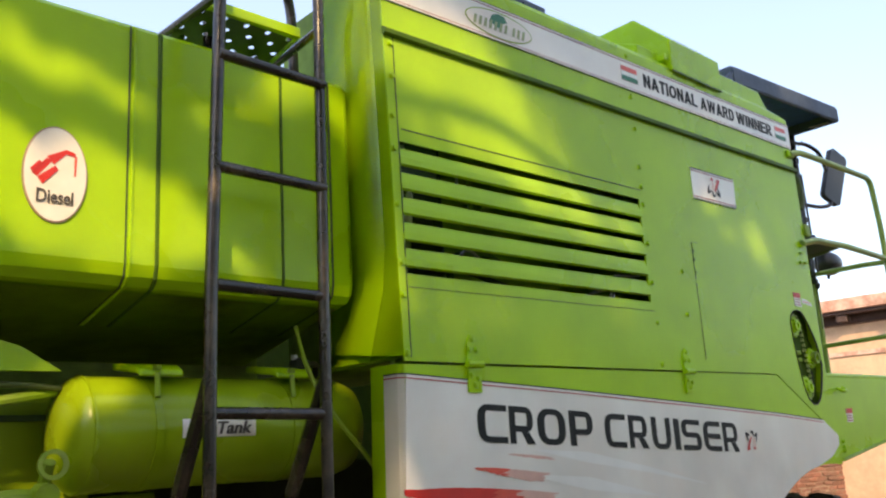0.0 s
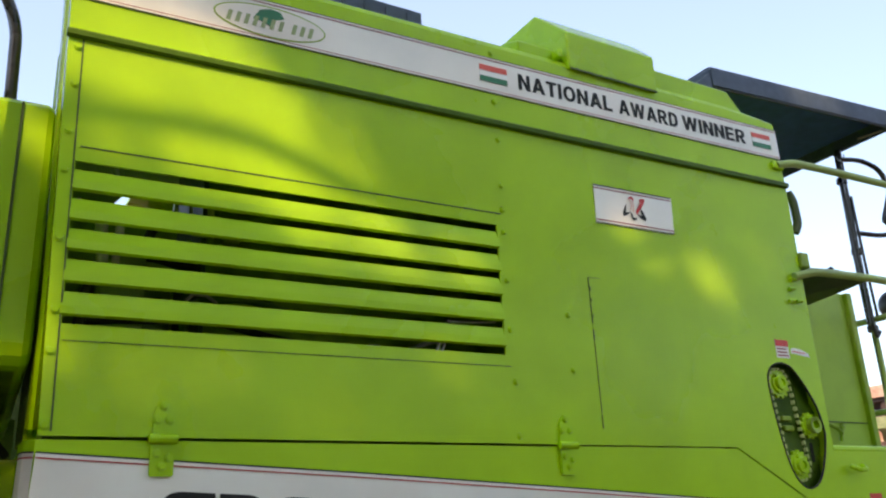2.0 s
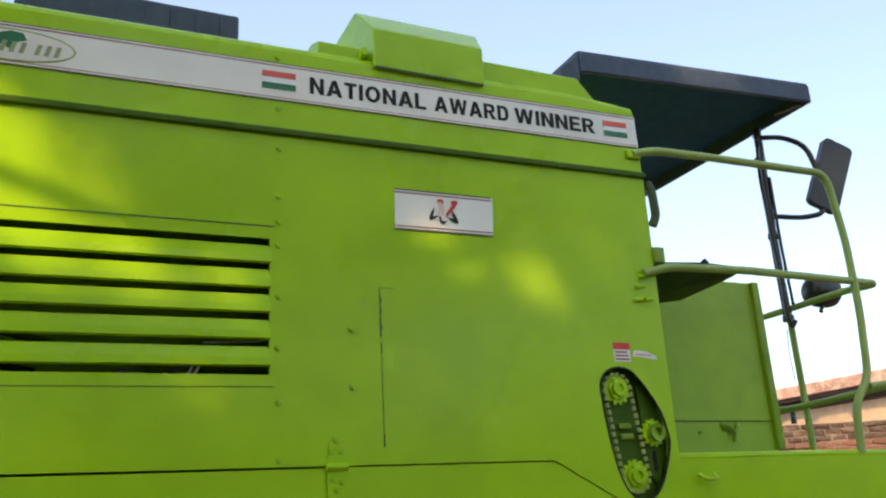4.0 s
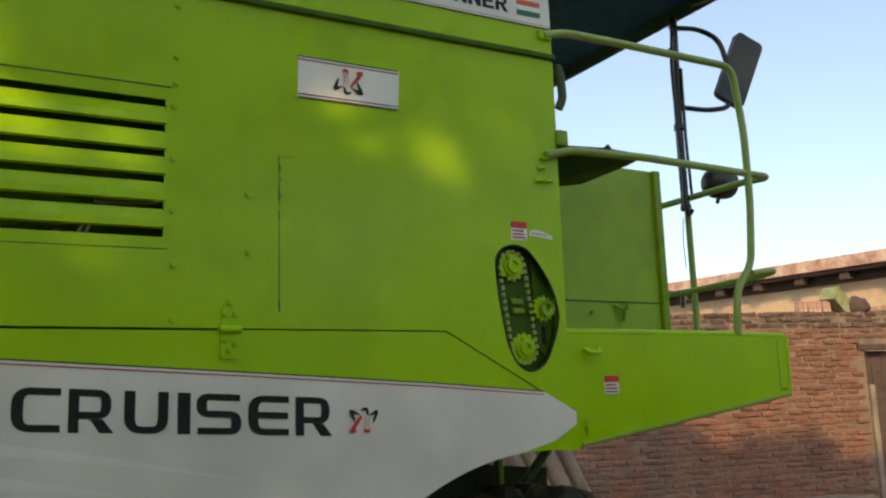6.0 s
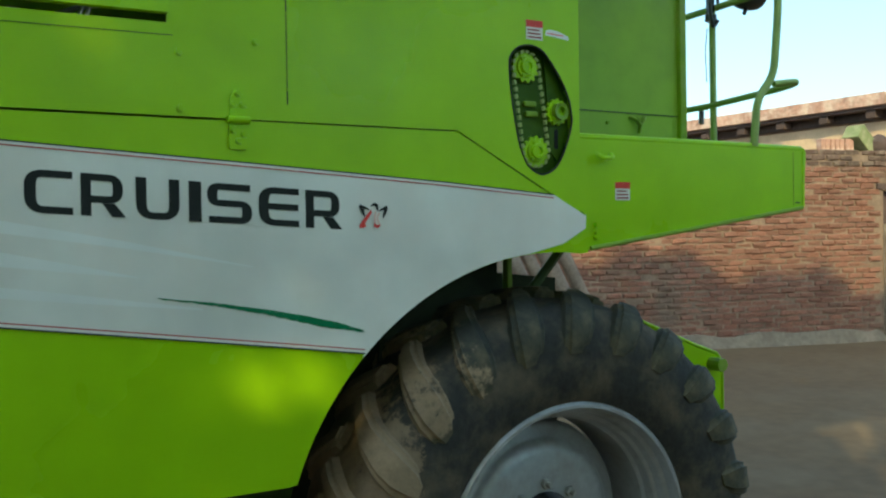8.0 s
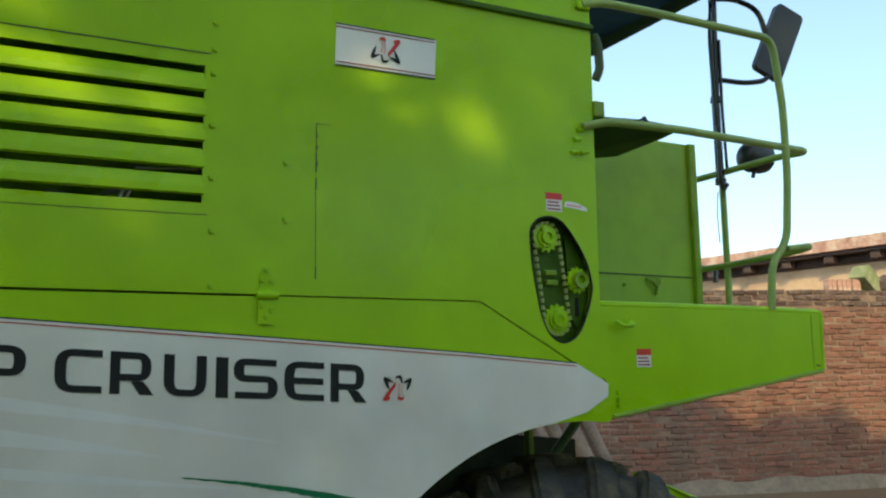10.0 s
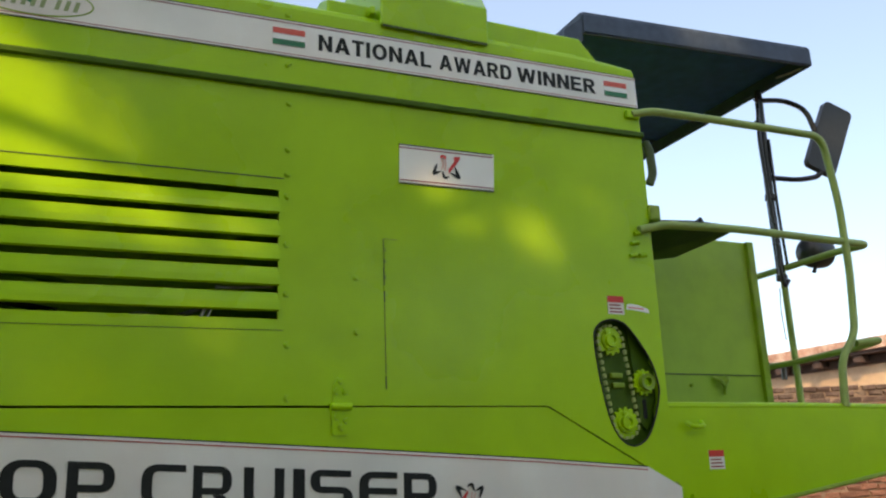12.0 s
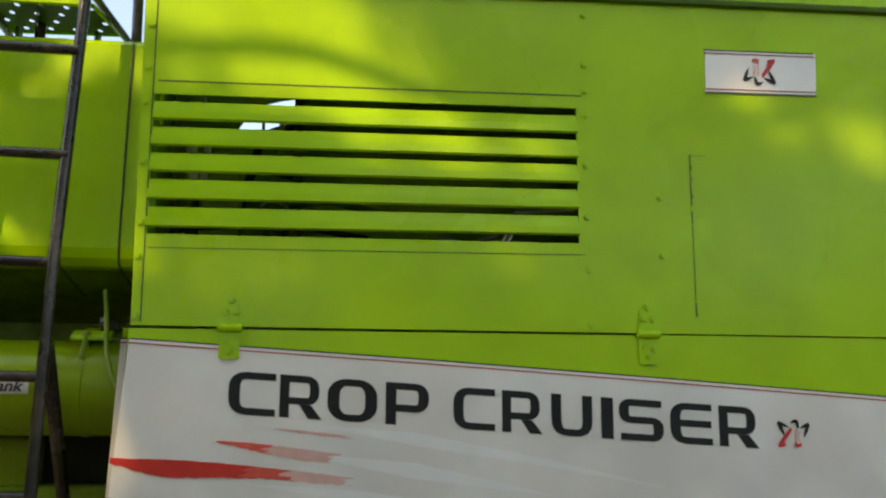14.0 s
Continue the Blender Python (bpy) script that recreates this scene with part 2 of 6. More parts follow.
def muddy(m, x_from, x_to, colour):
    """Dried mud caked on the flank of the wheel that last stood in the field; x_from is clean, x_to is covered."""
    nt = m.node_tree
    bsdf = nt.nodes["Principled BSDF"]
    clean = bsdf.inputs["Base Color"].links[0].from_socket
    geo, split = nt.nodes.new("ShaderNodeNewGeometry"), nt.nodes.new("ShaderNodeSeparateXYZ")
    nt.links.new(geo.outputs["Position"], split.inputs[0])
    reach = nt.nodes.new("ShaderNodeMapRange")
    reach.inputs["From Min"].default_value, reach.inputs["From Max"].default_value = x_from, x_to
    reach.inputs["To Min"].default_value, reach.inputs["To Max"].default_value = -0.32, 0.34
    nt.links.new(split.outputs["X"], reach.inputs["Value"])
    clod = nt.nodes.new("ShaderNodeTexNoise")
    clod.inputs["Scale"].default_value, clod.inputs["Detail"].default_value, clod.inputs["Roughness"].default_value = 11.0, 9.0, 0.75
    nt.links.new(geo.outputs["Position"], clod.inputs["Vector"])
    total = nt.nodes.new("ShaderNodeMath")
    nt.links.new(reach.outputs["Result"], total.inputs[0])
    nt.links.new(clod.outputs["Fac"], total.inputs[1])
    edge = nt.nodes.new("ShaderNodeMapRange")
    edge.inputs["From Min"].default_value, edge.inputs["From Max"].default_value = 0.50, 0.58
    nt.links.new(total.outputs[0], edge.inputs["Value"])
    soil = nt.nodes.new("ShaderNodeHueSaturation")
    soil.inputs["Color"].default_value = (*colour, 1)
    tone = nt.nodes.new("ShaderNodeMapRange")
    tone.inputs["From Min"].default_value, tone.inputs["From Max"].default_value = 0.3, 0.7
    tone.inputs["To Min"].default_value, tone.inputs["To Max"].default_value = 0.6, 1.3
    nt.links.new(clod.outputs["Fac"], tone.inputs["Value"])
    nt.links.new(tone.outputs["Result"], soil.inputs["Value"])
    blend = nt.nodes.new("ShaderNodeMix")
    blend.data_type = "RGBA"
    nt.links.new(edge.outputs["Result"], blend.inputs["Factor"])
    nt.links.new(clean, blend.inputs["A"])
    nt.links.new(soil.outputs["Color"], blend.inputs["B"])
    nt.links.new(blend.outputs["Result"], bsdf.inputs["Base Color"])


muddy(RUBBER, 1.66, 1.16, (0.185, 0.132, 0.078))
muddy(LUG_RUBBER, 1.80, 1.26, (0.245, 0.176, 0.104))


# ---- mesh helpers ----
def part(name, bm, mat, parent=None, label="", smooth=False):
    """Links a bmesh, or a ready mesh, as one object under its thing or part."""
    if isinstance(bm, bmesh.types.BMesh):
        me = bpy.data.meshes.new(name)
        bm.normal_update()
        bm.to_mesh(me)
        bm.free()
    else:
        me = bm
    if not me.materials:
        me.materials.append(mat)
    if smooth:
        for p in me.polygons:
            p.use_smooth = True
        me.set_sharp_from_angle(angle=radians(38))
    ob = new(name, me)
    ob.parent = parent
    if label:
        ob["label"] = label
    return ob


def thing(name, label, category, group="", kind="", at=(0, 0, 0)):
    ob = new(name)
    ob.empty_display_size = 0.1
    ob.location = at
    return tagged(ob, label, category, group, kind)


def box(x0, x1, y0, y1, z0, z1, bevel=0.0, bm=None, segments=2):
    own = bmesh.new()
    c = bmesh.ops.create_cube(own, size=1.0)
    for v in c["verts"]:
        v.co = Vector(((x0 + x1) / 2 + v.co.x * (x1 - x0), (y0 + y1) / 2 + v.co.y * (y1 - y0), (z0 + z1) / 2 + v.co.z * (z1 - z0)))
    if bevel:
        bmesh.ops.bevel(own, geom=own.edges[:], offset=bevel, segments=segments, affect="EDGES", profile=0.5)
    if bm is None:
        return own
    me = bpy.data.meshes.new("t")
    own.to_mesh(me)
    own.free()
    bm.from_mesh(me)
    bpy.data.meshes.remove(me)
    return bm


def plate(outline, y0, y1, holes=(), bm=None, bevel=0.0):
    """A sheet in the x-z plane between y0 (front) and y1, cut to an outline, with holes right through it."""
    bm = bm or bmesh.new()
    rings = [list(outline)] + [list(h) for h in holes]
    flat = [(x, z) for ring in rings for x, z in ring]
    tris = tessellate_polygon([[Vector((x, z, 0)) for x, z in ring] for ring in rings])
    front = [bm.verts.new((x, y0, z)) for x, z in flat]
    back = [bm.verts.new((x, y1, z)) for x, z in flat]
    for a, b, c in tris:
        n = (flat[b][0] - flat[a][0]) * (flat[c][1] - flat[a][1]) - (flat[b][1] - flat[a][1]) * (flat[c][0] - flat[a][0])
        if abs(n) < 1e-12:
            continue
        if n < 0:
            b, c = c, b
        bm.faces.new((front[a], front[b], front[c]))
        bm.faces.new((back[a], back[c], back[b]))
    start = 0
    for k, ring in enumerate(rings):
        area = sum(ring[i - 1][0] * ring[i][1] - ring[i][0] * ring[i - 1][1] for i in range(len(ring)))
        forward = (area > 0) == (k == 0)
        for i in range(len(ring)):
            a, b = start + i, start + (i + 1) % len(ring)
            if not forward:
                a, b = b, a
            bm.faces.new((front[b], front[a], back[a], back[b]))
        start += len(ring)
    return bm


def rect(x0, x1, z0, z1):
    return [(x0, z0), (x1, z0), (x1, z1), (x0, z1)]


def oval(cx, cz, rx, rz, n=28, turn=0.0):
    c, s = math.cos(turn), math.sin(turn)
    out = []
    for i in range(n):
        a = 2 * math.pi * i / n
        u, w = rx * math.cos(a), rz * math.sin(a)
        out.append((cx + u * c - w * s, cz + u * s + w * c))
    return out


def round_rect(x0, x1, z0, z1, r, n=4):
    out = []
    for cx, cz, a0 in ((x1 - r, z0 + r, -90), (x1 - r, z1 - r, 0), (x0 + r, z1 - r, 90), (x0 + r, z0 + r, 180)):
        for i in range(n + 1):
            a = radians(a0 + 90 * i / n)
            out.append((cx + r * math.cos(a), cz + r * math.sin(a)))
    return out


def fillet(points, r, n=5):
    """The same line with its corners rounded."""
    pts = [Vector(p) for p in points]
    out = [pts[0]]
    for a, b, c in zip(pts, pts[1:], pts[2:]):
        u, w = (a - b), (c - b)
        k = min(r, u.length * 0.45, w.length * 0.45)
        p, q = b + u.normalized() * k, b + w.normalized() * k
        for i in range(n + 1):
            t = i / n
            out.append(p * (1 - t) ** 2 + b * 2 * t * (1 - t) + q * t ** 2)
    out.append(pts[-1])
    return out


def tube(points, r, sides=10, bm=None, corner=0.0, r_end=None, caps=True):
    """A round bar along a line."""
    bm = bm or bmesh.new()
    pts = fillet(points, corner) if corner else [Vector(p) for p in points]
    side, rings = None, []
    for i, p in enumerate(pts):
        d = (pts[min(i + 1, len(pts) - 1)] - pts[max(i - 1, 0)]).normalized()
        if side is None:
            side = d.cross(Vector((0, 0, 1)) if abs(d.z) < 0.9 else Vector((1, 0, 0))).normalized()
        side = (side - d * side.dot(d)).normalized()
        up = d.cross(side)
        k = r if r_end is None else r + (r_end - r) * i / (len(pts) - 1)
        rings.append([bm.verts.new(p + (side * math.cos(2 * math.pi * j / sides) + up * math.sin(2 * math.pi * j / sides)) * k) for j in range(sides)])
    for a, b in zip(rings, rings[1:]):
        for j in range(sides):
            bm.faces.new((a[j], a[(j + 1) % sides], b[(j + 1) % sides], b[j]))
    if caps:
        bm.faces.new(rings[0][::-1])
        bm.faces.new(rings[-1])
    return bm


def lathe(profile, centre, axis="Y", n=48, bm=None):
    """Turns (radius, along) pairs round an axis through centre."""
    bm = bm or bmesh.new()
    cx, cy, cz = centre
    rings = []
    for r, h in profile:
        ring = []
        for j in range(n):
            a = 2 * math.pi * j / n
            u, w = r * math.cos(a), r * math.sin(a)
            ring.append(bm.verts.new((cx + u, cy + h, cz + w) if axis == "Y" else (cx + h, cy + u, cz + w) if axis == "X" else (cx + u, cy + w, cz + h)))
        rings.append(ring)
    for a, b in zip(rings, rings[1:]):
        for j in range(n):
            bm.faces.new((a[j], b[j], b[(j + 1) % n], a[(j + 1) % n]))
    bmesh.ops.recalc_face_normals(bm, faces=bm.faces[:])
    return bm


def bolt_mesh(r=0.0066, h=0.006):
    """A low hexagonal bolt head on a washer, facing -y."""
    bm = bmesh.new()
    for radius, y0, y1, n in ((r * 1.35, 0.0, -h * 0.35, 10), (r, -h * 0.35, -h, 6)):
        a = [bm.verts.new((radius * math.cos(2 * math.pi * i / n), y0, radius * math.sin(2 * math.pi * i / n))) for i in range(n)]
        b = [bm.verts.new((radius * 0.93 * math.cos(2 * math.pi * i / n), y1, radius * 0.93 * math.sin(2 * math.pi * i / n))) for i in range(n)]
        for i in range(n):
            bm.faces.new((a[i], a[(i + 1) % n], b[(i + 1) % n], b[i]))
        bm.faces.new(b)
    me = bpy.data.meshes.new("bolt")
    bm.to_mesh(me)
    bm.free()
    return me


BOLT = bolt_mesh()


def bolts(places, y, parent, mat=GREEN, mesh=None, name="bolt"):
    for x, z in places:
        ob = part(name, mesh or BOLT, mat, parent)
        ob.location = (x, y, z)


def lettering(words, x, z, y, width, height, slope, mat, parent, heavy=0.0, name="lettering", lean=0.0, label=""):
    """Words as a thin raised mesh on a sheet that faces -y, fitted to a width and a cap height."""
    cu = bpy.data.curves.new("t", "FONT")
    cu.body, cu.extrude, cu.offset, cu.shear = words, 0.004, heavy, lean
    cu.resolution_u = 4
    tmp = new("t", cu)
    me = bpy.data.meshes.new_from_object(tmp.evaluated_get(bpy.context.evaluated_depsgraph_get()))
    bpy.data.objects.remove(tmp)
    co = np.empty(len(me.vertices) * 3)
    me.vertices.foreach_get("co", co)
    co = co.reshape(-1, 3)
    lo, hi = co.min(0), co.max(0)
    u = (co[:, 0] - lo[0]) / (hi[0] - lo[0]) * width
    w = (co[:, 1] - lo[1]) / (hi[1] - lo[1]) * height
    d = np.where(co[:, 2] > 0, y, y + 0.002)
    me.vertices.foreach_set("co", np.stack([x + u, d, z + w + u * slope], 1).ravel())
    me.update()
    return part(name, me, mat, parent, label)


def pen(path, wide, tall, closed=False):
    """Both edges of a stroke drawn with a flat pen, wide for uprights and tall for level strokes."""
    pts = [Vector((x, z, 0)) for x, z in path]
    left, right = [], []
    for i, p in enumerate(pts):
        a = pts[i - 1] if (i or closed) else p
        b = pts[(i + 1) % len(pts)] if (i + 1 < len(pts) or closed) else p
        d = (b - a).normalized()
        off = Vector((-d.y * wide / 2, d.x * tall / 2, 0))
        left.append((p.x + off.x, p.y + off.y))
        right.append((p.x - off.x, p.y - off.y))
    return left, right


def letter_mesh(ch, wide, tall, round_r=0.30):
    """A broad letter with squared, rounded bowls in a box 1 high; returns outlines with holes."""
    w = 1.12
    x0, x1, z0, z1 = wide / 2, w - wide / 2, tall / 2, 1 - tall / 2
    mid = 0.46

    def soft_line(points):
        return [(p.x, p.y) for p in fillet([(x, z, 0) for x, z in points], round_r, 6)]

    def stroke(points):
        a, b = pen(soft_line(points), wide, tall)
        return (a + b[::-1], ())
    if ch == "C":
        return [stroke([(w, z1), (x0, z1), (x0, z0), (w, z0)])], w
    if ch == "O":
        ring = round_rect(x0, x1, z0, z1, round_r, 6)
        a, b = pen(ring, wide, tall, True)
        return [(b, (a,))], w
    if ch == "U":
        return [stroke([(x0, 1), (x0, z0), (x1, z0), (x1, 1)])], w
    if ch == "I":
        return [(rect(0, wide, 0, 1), ())], wide
    if ch == "S":
        return [stroke([(w, z1), (x0 - 0.04, z1), (x0 - 0.04, 0.5), (x1 + 0.04, 0.5), (x1 + 0.04, z0), (0, z0)])], w
    if ch == "E":
        return [stroke([(w, z1), (x0, z1), (x0, z0), (w, z0)]), (rect(wide * 1.002, w - 0.02, 0.42, 0.42 + tall), ())], w
    shapes = [(rect(0, wide, 0, 1), ()), stroke([(wide * 1.002, z1), (x1, z1), (x1, mid - 0.06), (wide * 1.002, mid - 0.06)])]
    if ch == "R":
        shapes.append(([(0.56, mid - 0.06 - tall / 2 - 0.002), (0.56 + 0.34, mid - 0.06 - tall / 2 - 0.002), (w + 0.08, 0), (w - 0.30, 0)], ()))
    return shapes, w + (0.08 if ch == "R" else 0)


def letters(words, cells, base, height, y, mat, parent, wide=0.27, tall=0.165):
    """One mesh a letter, each fitted to its own width; base gives the foot of the line at x."""
    for ch, (x0, x1) in zip(words, cells):
        shapes, full = letter_mesh(ch, wide, tall)
        bm = bmesh.new()
        for outline, holes in shapes:
            def laid(ring):
                return [(x0 + u / full * (x1 - x0), base(x0 + u / full * (x1 - x0)) + v * height) for u, v in ring]
            plate(laid(outline), y, y + 0.0015, holes=[laid(h) for h in holes], bm=bm)
        part("letter", bm, mat, parent, "black letter " + ch)


# ---- the harvester: sheet-metal body ----
harvester = thing("combine_harvester", "lime green self-propelled combine harvester parked on packed earth", "combine harvester", at=(0, 0, 0))

ARCH_X, ARCH_Z, ARCH_R = 1.847, 0.797, 0.812


def arch(a0, a1, n=26, r=ARCH_R):
    return [(ARCH_X + r * math.cos(radians(a0 + (a1 - a0) * i / n)), ARCH_Z + r * math.sin(radians(a0 + (a1 - a0) * i / n))) for i in range(n + 1)]


CHAIN_HOLE = [(1.773, 2.189), (1.738, 2.180), (1.714, 2.157), (1.707, 2.124), (1.714, 2.037), (1.733, 1.930), (1.750, 1.880), (1.773, 1.846), (1.810, 1.829),
              (1.846, 1.839), (1.874, 1.866), (1.899, 1.915), (1.916, 1.965), (1.919, 2.000), (1.903, 2.062), (1.868, 2.121), (1.828, 2.169), (1.803, 2.184)]


def smooth_loop(ring, n=4):
    """Rounds a closed outline through its points."""
    out, k = [], len(ring)
    for i in range(k):
        p0, p1, p2, p3 = (Vector(ring[(i + d) % k]) for d in (-1, 0, 1, 2))
        for j in range(n):
            t = j / n
            q = 0.5 * (2 * p1 + (p2 - p0) * t + (2 * p0 - 5 * p1 + 4 * p2 - p3) * t * t + (3 * p1 - p0 - 3 * p2 + p3) * t ** 3)
            out.append((q.x, q.y))
    return out


CHAIN_HOLE = smooth_loop(CHAIN_HOLE)

# upper side panel, with the louvre opening and the drive opening cut through
panel = part("upper_side_panel", plate(
    [(-0.214, 1.942), (1.541, 1.941), (1.945, 1.720), (1.950, 2.78), (1.943, 3.004), (-0.238, 2.975)], 0.0, 0.005,
    holes=([(-0.193, 2.146), (-0.197, 2.474), (0.793, 2.483), (0.793, 2.150)], CHAIN_HOLE)), GREEN, harvester, "lime green painted sheet steel with louvres")
for z0, z1 in ((2.413, 2.460), (2.351, 2.399), (2.290, 2.337), (2.226, 2.275), (2.162, 2.211)):
    bm = bmesh.new()
    rows = []
    for y, dz in ((0.003, z0), (-0.004, z0 + 0.003), (-0.002, z0 + 0.02), (0.004, z1 - 0.003), (0.012, z1)):
        rows.append([bm.verts.new((-0.198, y, dz)), bm.verts.new((0.797, y, dz + 0.008))])
    for a, b in zip(rows, rows[1:]):
        bm.faces.new((a[0], a[1], b[1], b[0]))
    ret = bmesh.ops.extrude_face_region(bm, geom=bm.faces[:])
    for v in ret["geom"]:
        if isinstance(v, bmesh.types.BMVert):
            v.co.y += 0.003
    bmesh.ops.recalc_face_normals(bm, faces=bm.faces[:])
    part("slat", bm, GREEN, panel)

# thin raised seams round the louvre door and the small hatch
for outline in ([(-0.190, 2.504), (0.806, 2.513), (0.806, 2.516), (-0.190, 2.507)], [(-0.190, 2.114), (0.806, 2.122), (0.806, 2.1235), (-0.190, 2.1155)],
                [(-0.205, 2.75), (-0.202, 2.75), (-0.192, 1.95), (-0.195, 1.95)]):
    part("seam", plate(outline, -0.0012, -0.0002), DEEP, panel, "dark seam line")
for z0, z1, w in ((1.982, 2.015, 0.0030), (2.02, 2.20, 0.0014), (2.205, 2.235, 0.0030), (2.25, 2.30, 0.0028), (2.30, 2.376, 0.0016)):
    part("seam", plate(rect(1.072 - w / 2, 1.072 + w / 2, z0, z1), -0.0014, -0.0002), DEEP, panel, "dark hatch slit")
part("seam", plate(rect(1.074, 1.112, 2.3755, 2.3770), -0.0012, -0.0002), DARKER_LIME, panel, "faint top edge of the hatch")
bolts([(-0.213, 2.726), (-0.212, 2.640), (-0.215, 2.536), (-0.215, 2.452), (-0.212, 2.312), (-0.207, 2.171), (-0.208, 2.094), (-0.205, 1.960)], -0.0005, panel, GREEN)
bolts([(0.817, 2.841), (0.816, 2.724), (0.815, 2.594), (0.814, 2.527), (0.813, 2.467), (0.813, 2.339), (0.813, 2.213), (0.817, 2.086), (0.818, 1.958)], -0.0005, panel, GREEN)
bolts([(0.994, 2.266), (0.995, 2.124)], -0.0005, panel, GREEN)

for z in (2.345, 2.315, 2.272):
    part("hatch_hinge", box(1.0735, 1.0775, -0.004, -0.0005, z - 0.005, z + 0.005, 0.001), DARKER_LIME, panel)
bolts([(0.812, 2.835), (0.812, 2.982)], -0.0005, panel, BOTTLE_GREEN)

# folded drip lip across the panel, coloured dark to draw the shadow under it
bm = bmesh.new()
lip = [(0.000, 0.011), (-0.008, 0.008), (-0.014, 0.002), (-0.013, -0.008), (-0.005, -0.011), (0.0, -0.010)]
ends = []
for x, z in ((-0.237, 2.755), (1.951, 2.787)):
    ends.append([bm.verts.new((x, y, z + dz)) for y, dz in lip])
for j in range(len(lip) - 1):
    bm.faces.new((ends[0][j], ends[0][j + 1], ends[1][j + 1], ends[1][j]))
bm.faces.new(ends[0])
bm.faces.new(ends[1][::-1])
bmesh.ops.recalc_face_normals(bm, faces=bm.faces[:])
part("drip_lip", bm, BOTTLE_GREEN, harvester, "folded lip coloured dark for the shadow under it")

# rounded hood edge above the panel
bm = bmesh.new()
profile = [(0.000, 0.0), (0.001, 0.018), (0.008, 0.034), (0.022, 0.045), (0.06, 0.052), (0.26, 0.056), (0.26, 0.046), (0.06, 0.042), (0.03, 0.036), (0.018, 0.026), (0.010, 0.0)]
rings = []
for x in (-0.238, 0.2, 0.7, 1.2, 1.6, 1.72, 1.80, 1.87, 1.915, 1.941):
    base = 2.972 + (x + 0.238) * 0.0138
    drop = 0.030 * max(0.0, (x - 1.68) / 0.27) ** 1.6
    rings.append([bm.verts.new((x, y, base + h * 1.0 - drop * min(1, h / 0.05))) for y, h in profile])
for a, b in zip(rings, rings[1:]):
    for j in range(len(profile)):
        k = (j + 1) % len(profile)
        bm.faces.new((a[j], a[k], b[k], b[j]))
bm.faces.new(rings[0])
bm.faces.new(rings[-1][::-1])
bmesh.ops.recalc_face_normals(bm, faces=bm.faces[:])
part("hood_edge", bm, GREEN, harvester)
part("hood_roof", box(0.16, 1.948, 0.26, 1.60, 3.005, 3.020), GREEN, harvester)

# lower side panel with the wheel arch
part("lower_side_panel", plate(
    [(-0.216, 1.9355), (0.9, 1.9360), (1.0, 1.9375), (1.5400, 1.9375), (1.9435, 1.7160), (1.966, 1.703), (1.972, 1.606)] + arch(83, 161) + [(1.06, 1.058), (-0.238, 1.064)], 0.001, 0.008),
    GREEN, harvester, "lime green lower side sheet with a wheel arch")
# inner skins added behind the sheets; they block sky and set the slot darkness
part("inner_wall", box(0.16, 1.94, 0.36, 0.40, 1.75, 3.0), DIMMED_GREEN, harvester, "inner wall added behind the side sheets")
part("inner_wall", plate([(-0.20, 1.08), (1.05, 1.08)] + arch(160, 84, r=ARCH_R + 0.012) + [(1.94, 1.70), (1.54, 1.95), (-0.20, 1.95)], 0.05, 0.07), GLOOM, harvester, "inner wall added behind the side sheets")
part("inner_wall", plate(rect(-0.205, 0.16, 1.96, 2.97), 0.46, 0.48, holes=([(-0.070, 2.544), (0.10, 2.549), (0.10, 2.648), (0.055, 2.640), (0.012, 2.628), (-0.022, 2.612), (-0.045, 2.585)],)), DUSTY, harvester, "inner wall added behind the side sheets")
part("inner_wall", box(-0.212, -0.206, 0.29, 0.48, 1.97, 2.96), GLOOM, harvester, "inner wall added behind the side sheets")
part("bay_floor", box(-0.20, 1.69, 0.008, 0.36, 1.95, 1.965), DIMMED_GREEN, harvester)
part("bay_floor", box(-0.20, 0.16, 0.36, 1.5, 1.95, 1.965), DIMMED_GREEN, harvester)
# far side coloured dark so its sunlit sheet does not show through
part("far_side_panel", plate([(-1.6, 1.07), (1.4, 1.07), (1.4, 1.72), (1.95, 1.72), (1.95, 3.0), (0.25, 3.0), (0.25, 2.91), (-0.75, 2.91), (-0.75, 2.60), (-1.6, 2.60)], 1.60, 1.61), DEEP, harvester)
part("front_wall", box(1.925, 1.941, 0.004, 1.58, 1.70, 2.99), GREEN, harvester)
# liner of the wheel arch, coloured dark for the shade inside it
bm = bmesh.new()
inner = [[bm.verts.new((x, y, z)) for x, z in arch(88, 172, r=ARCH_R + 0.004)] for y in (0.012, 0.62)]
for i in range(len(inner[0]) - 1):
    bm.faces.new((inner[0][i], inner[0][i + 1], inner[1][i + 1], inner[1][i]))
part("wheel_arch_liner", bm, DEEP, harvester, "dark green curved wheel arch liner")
part("chassis_wall", plate([(-1.5, 0.75), (2.3, 0.75), (2.3, 1.5), (-1.5, 1.9)], 0.62, 0.66), ARCH_SHADE, harvester, "chassis plate coloured near-black for shade")
part("chassis_beam", box(-1.5, 2.6, 0.55, 0.72, 0.62, 0.80, 0.01), ARCH_SHADE, harvester, "steel chassis beam coloured near-black for shade")

# rear return of the side panel: a vertical channel that flares at its foot
bm = bmesh.new()
prof = [(0.000, 0.0), (0.045, 0.0), (0.060, 0.012), (0.075, 0.0), (0.110, -0.002), (0.125, 0.014), (0.165, 0.012), (0.30, 0.012)]
rows = []
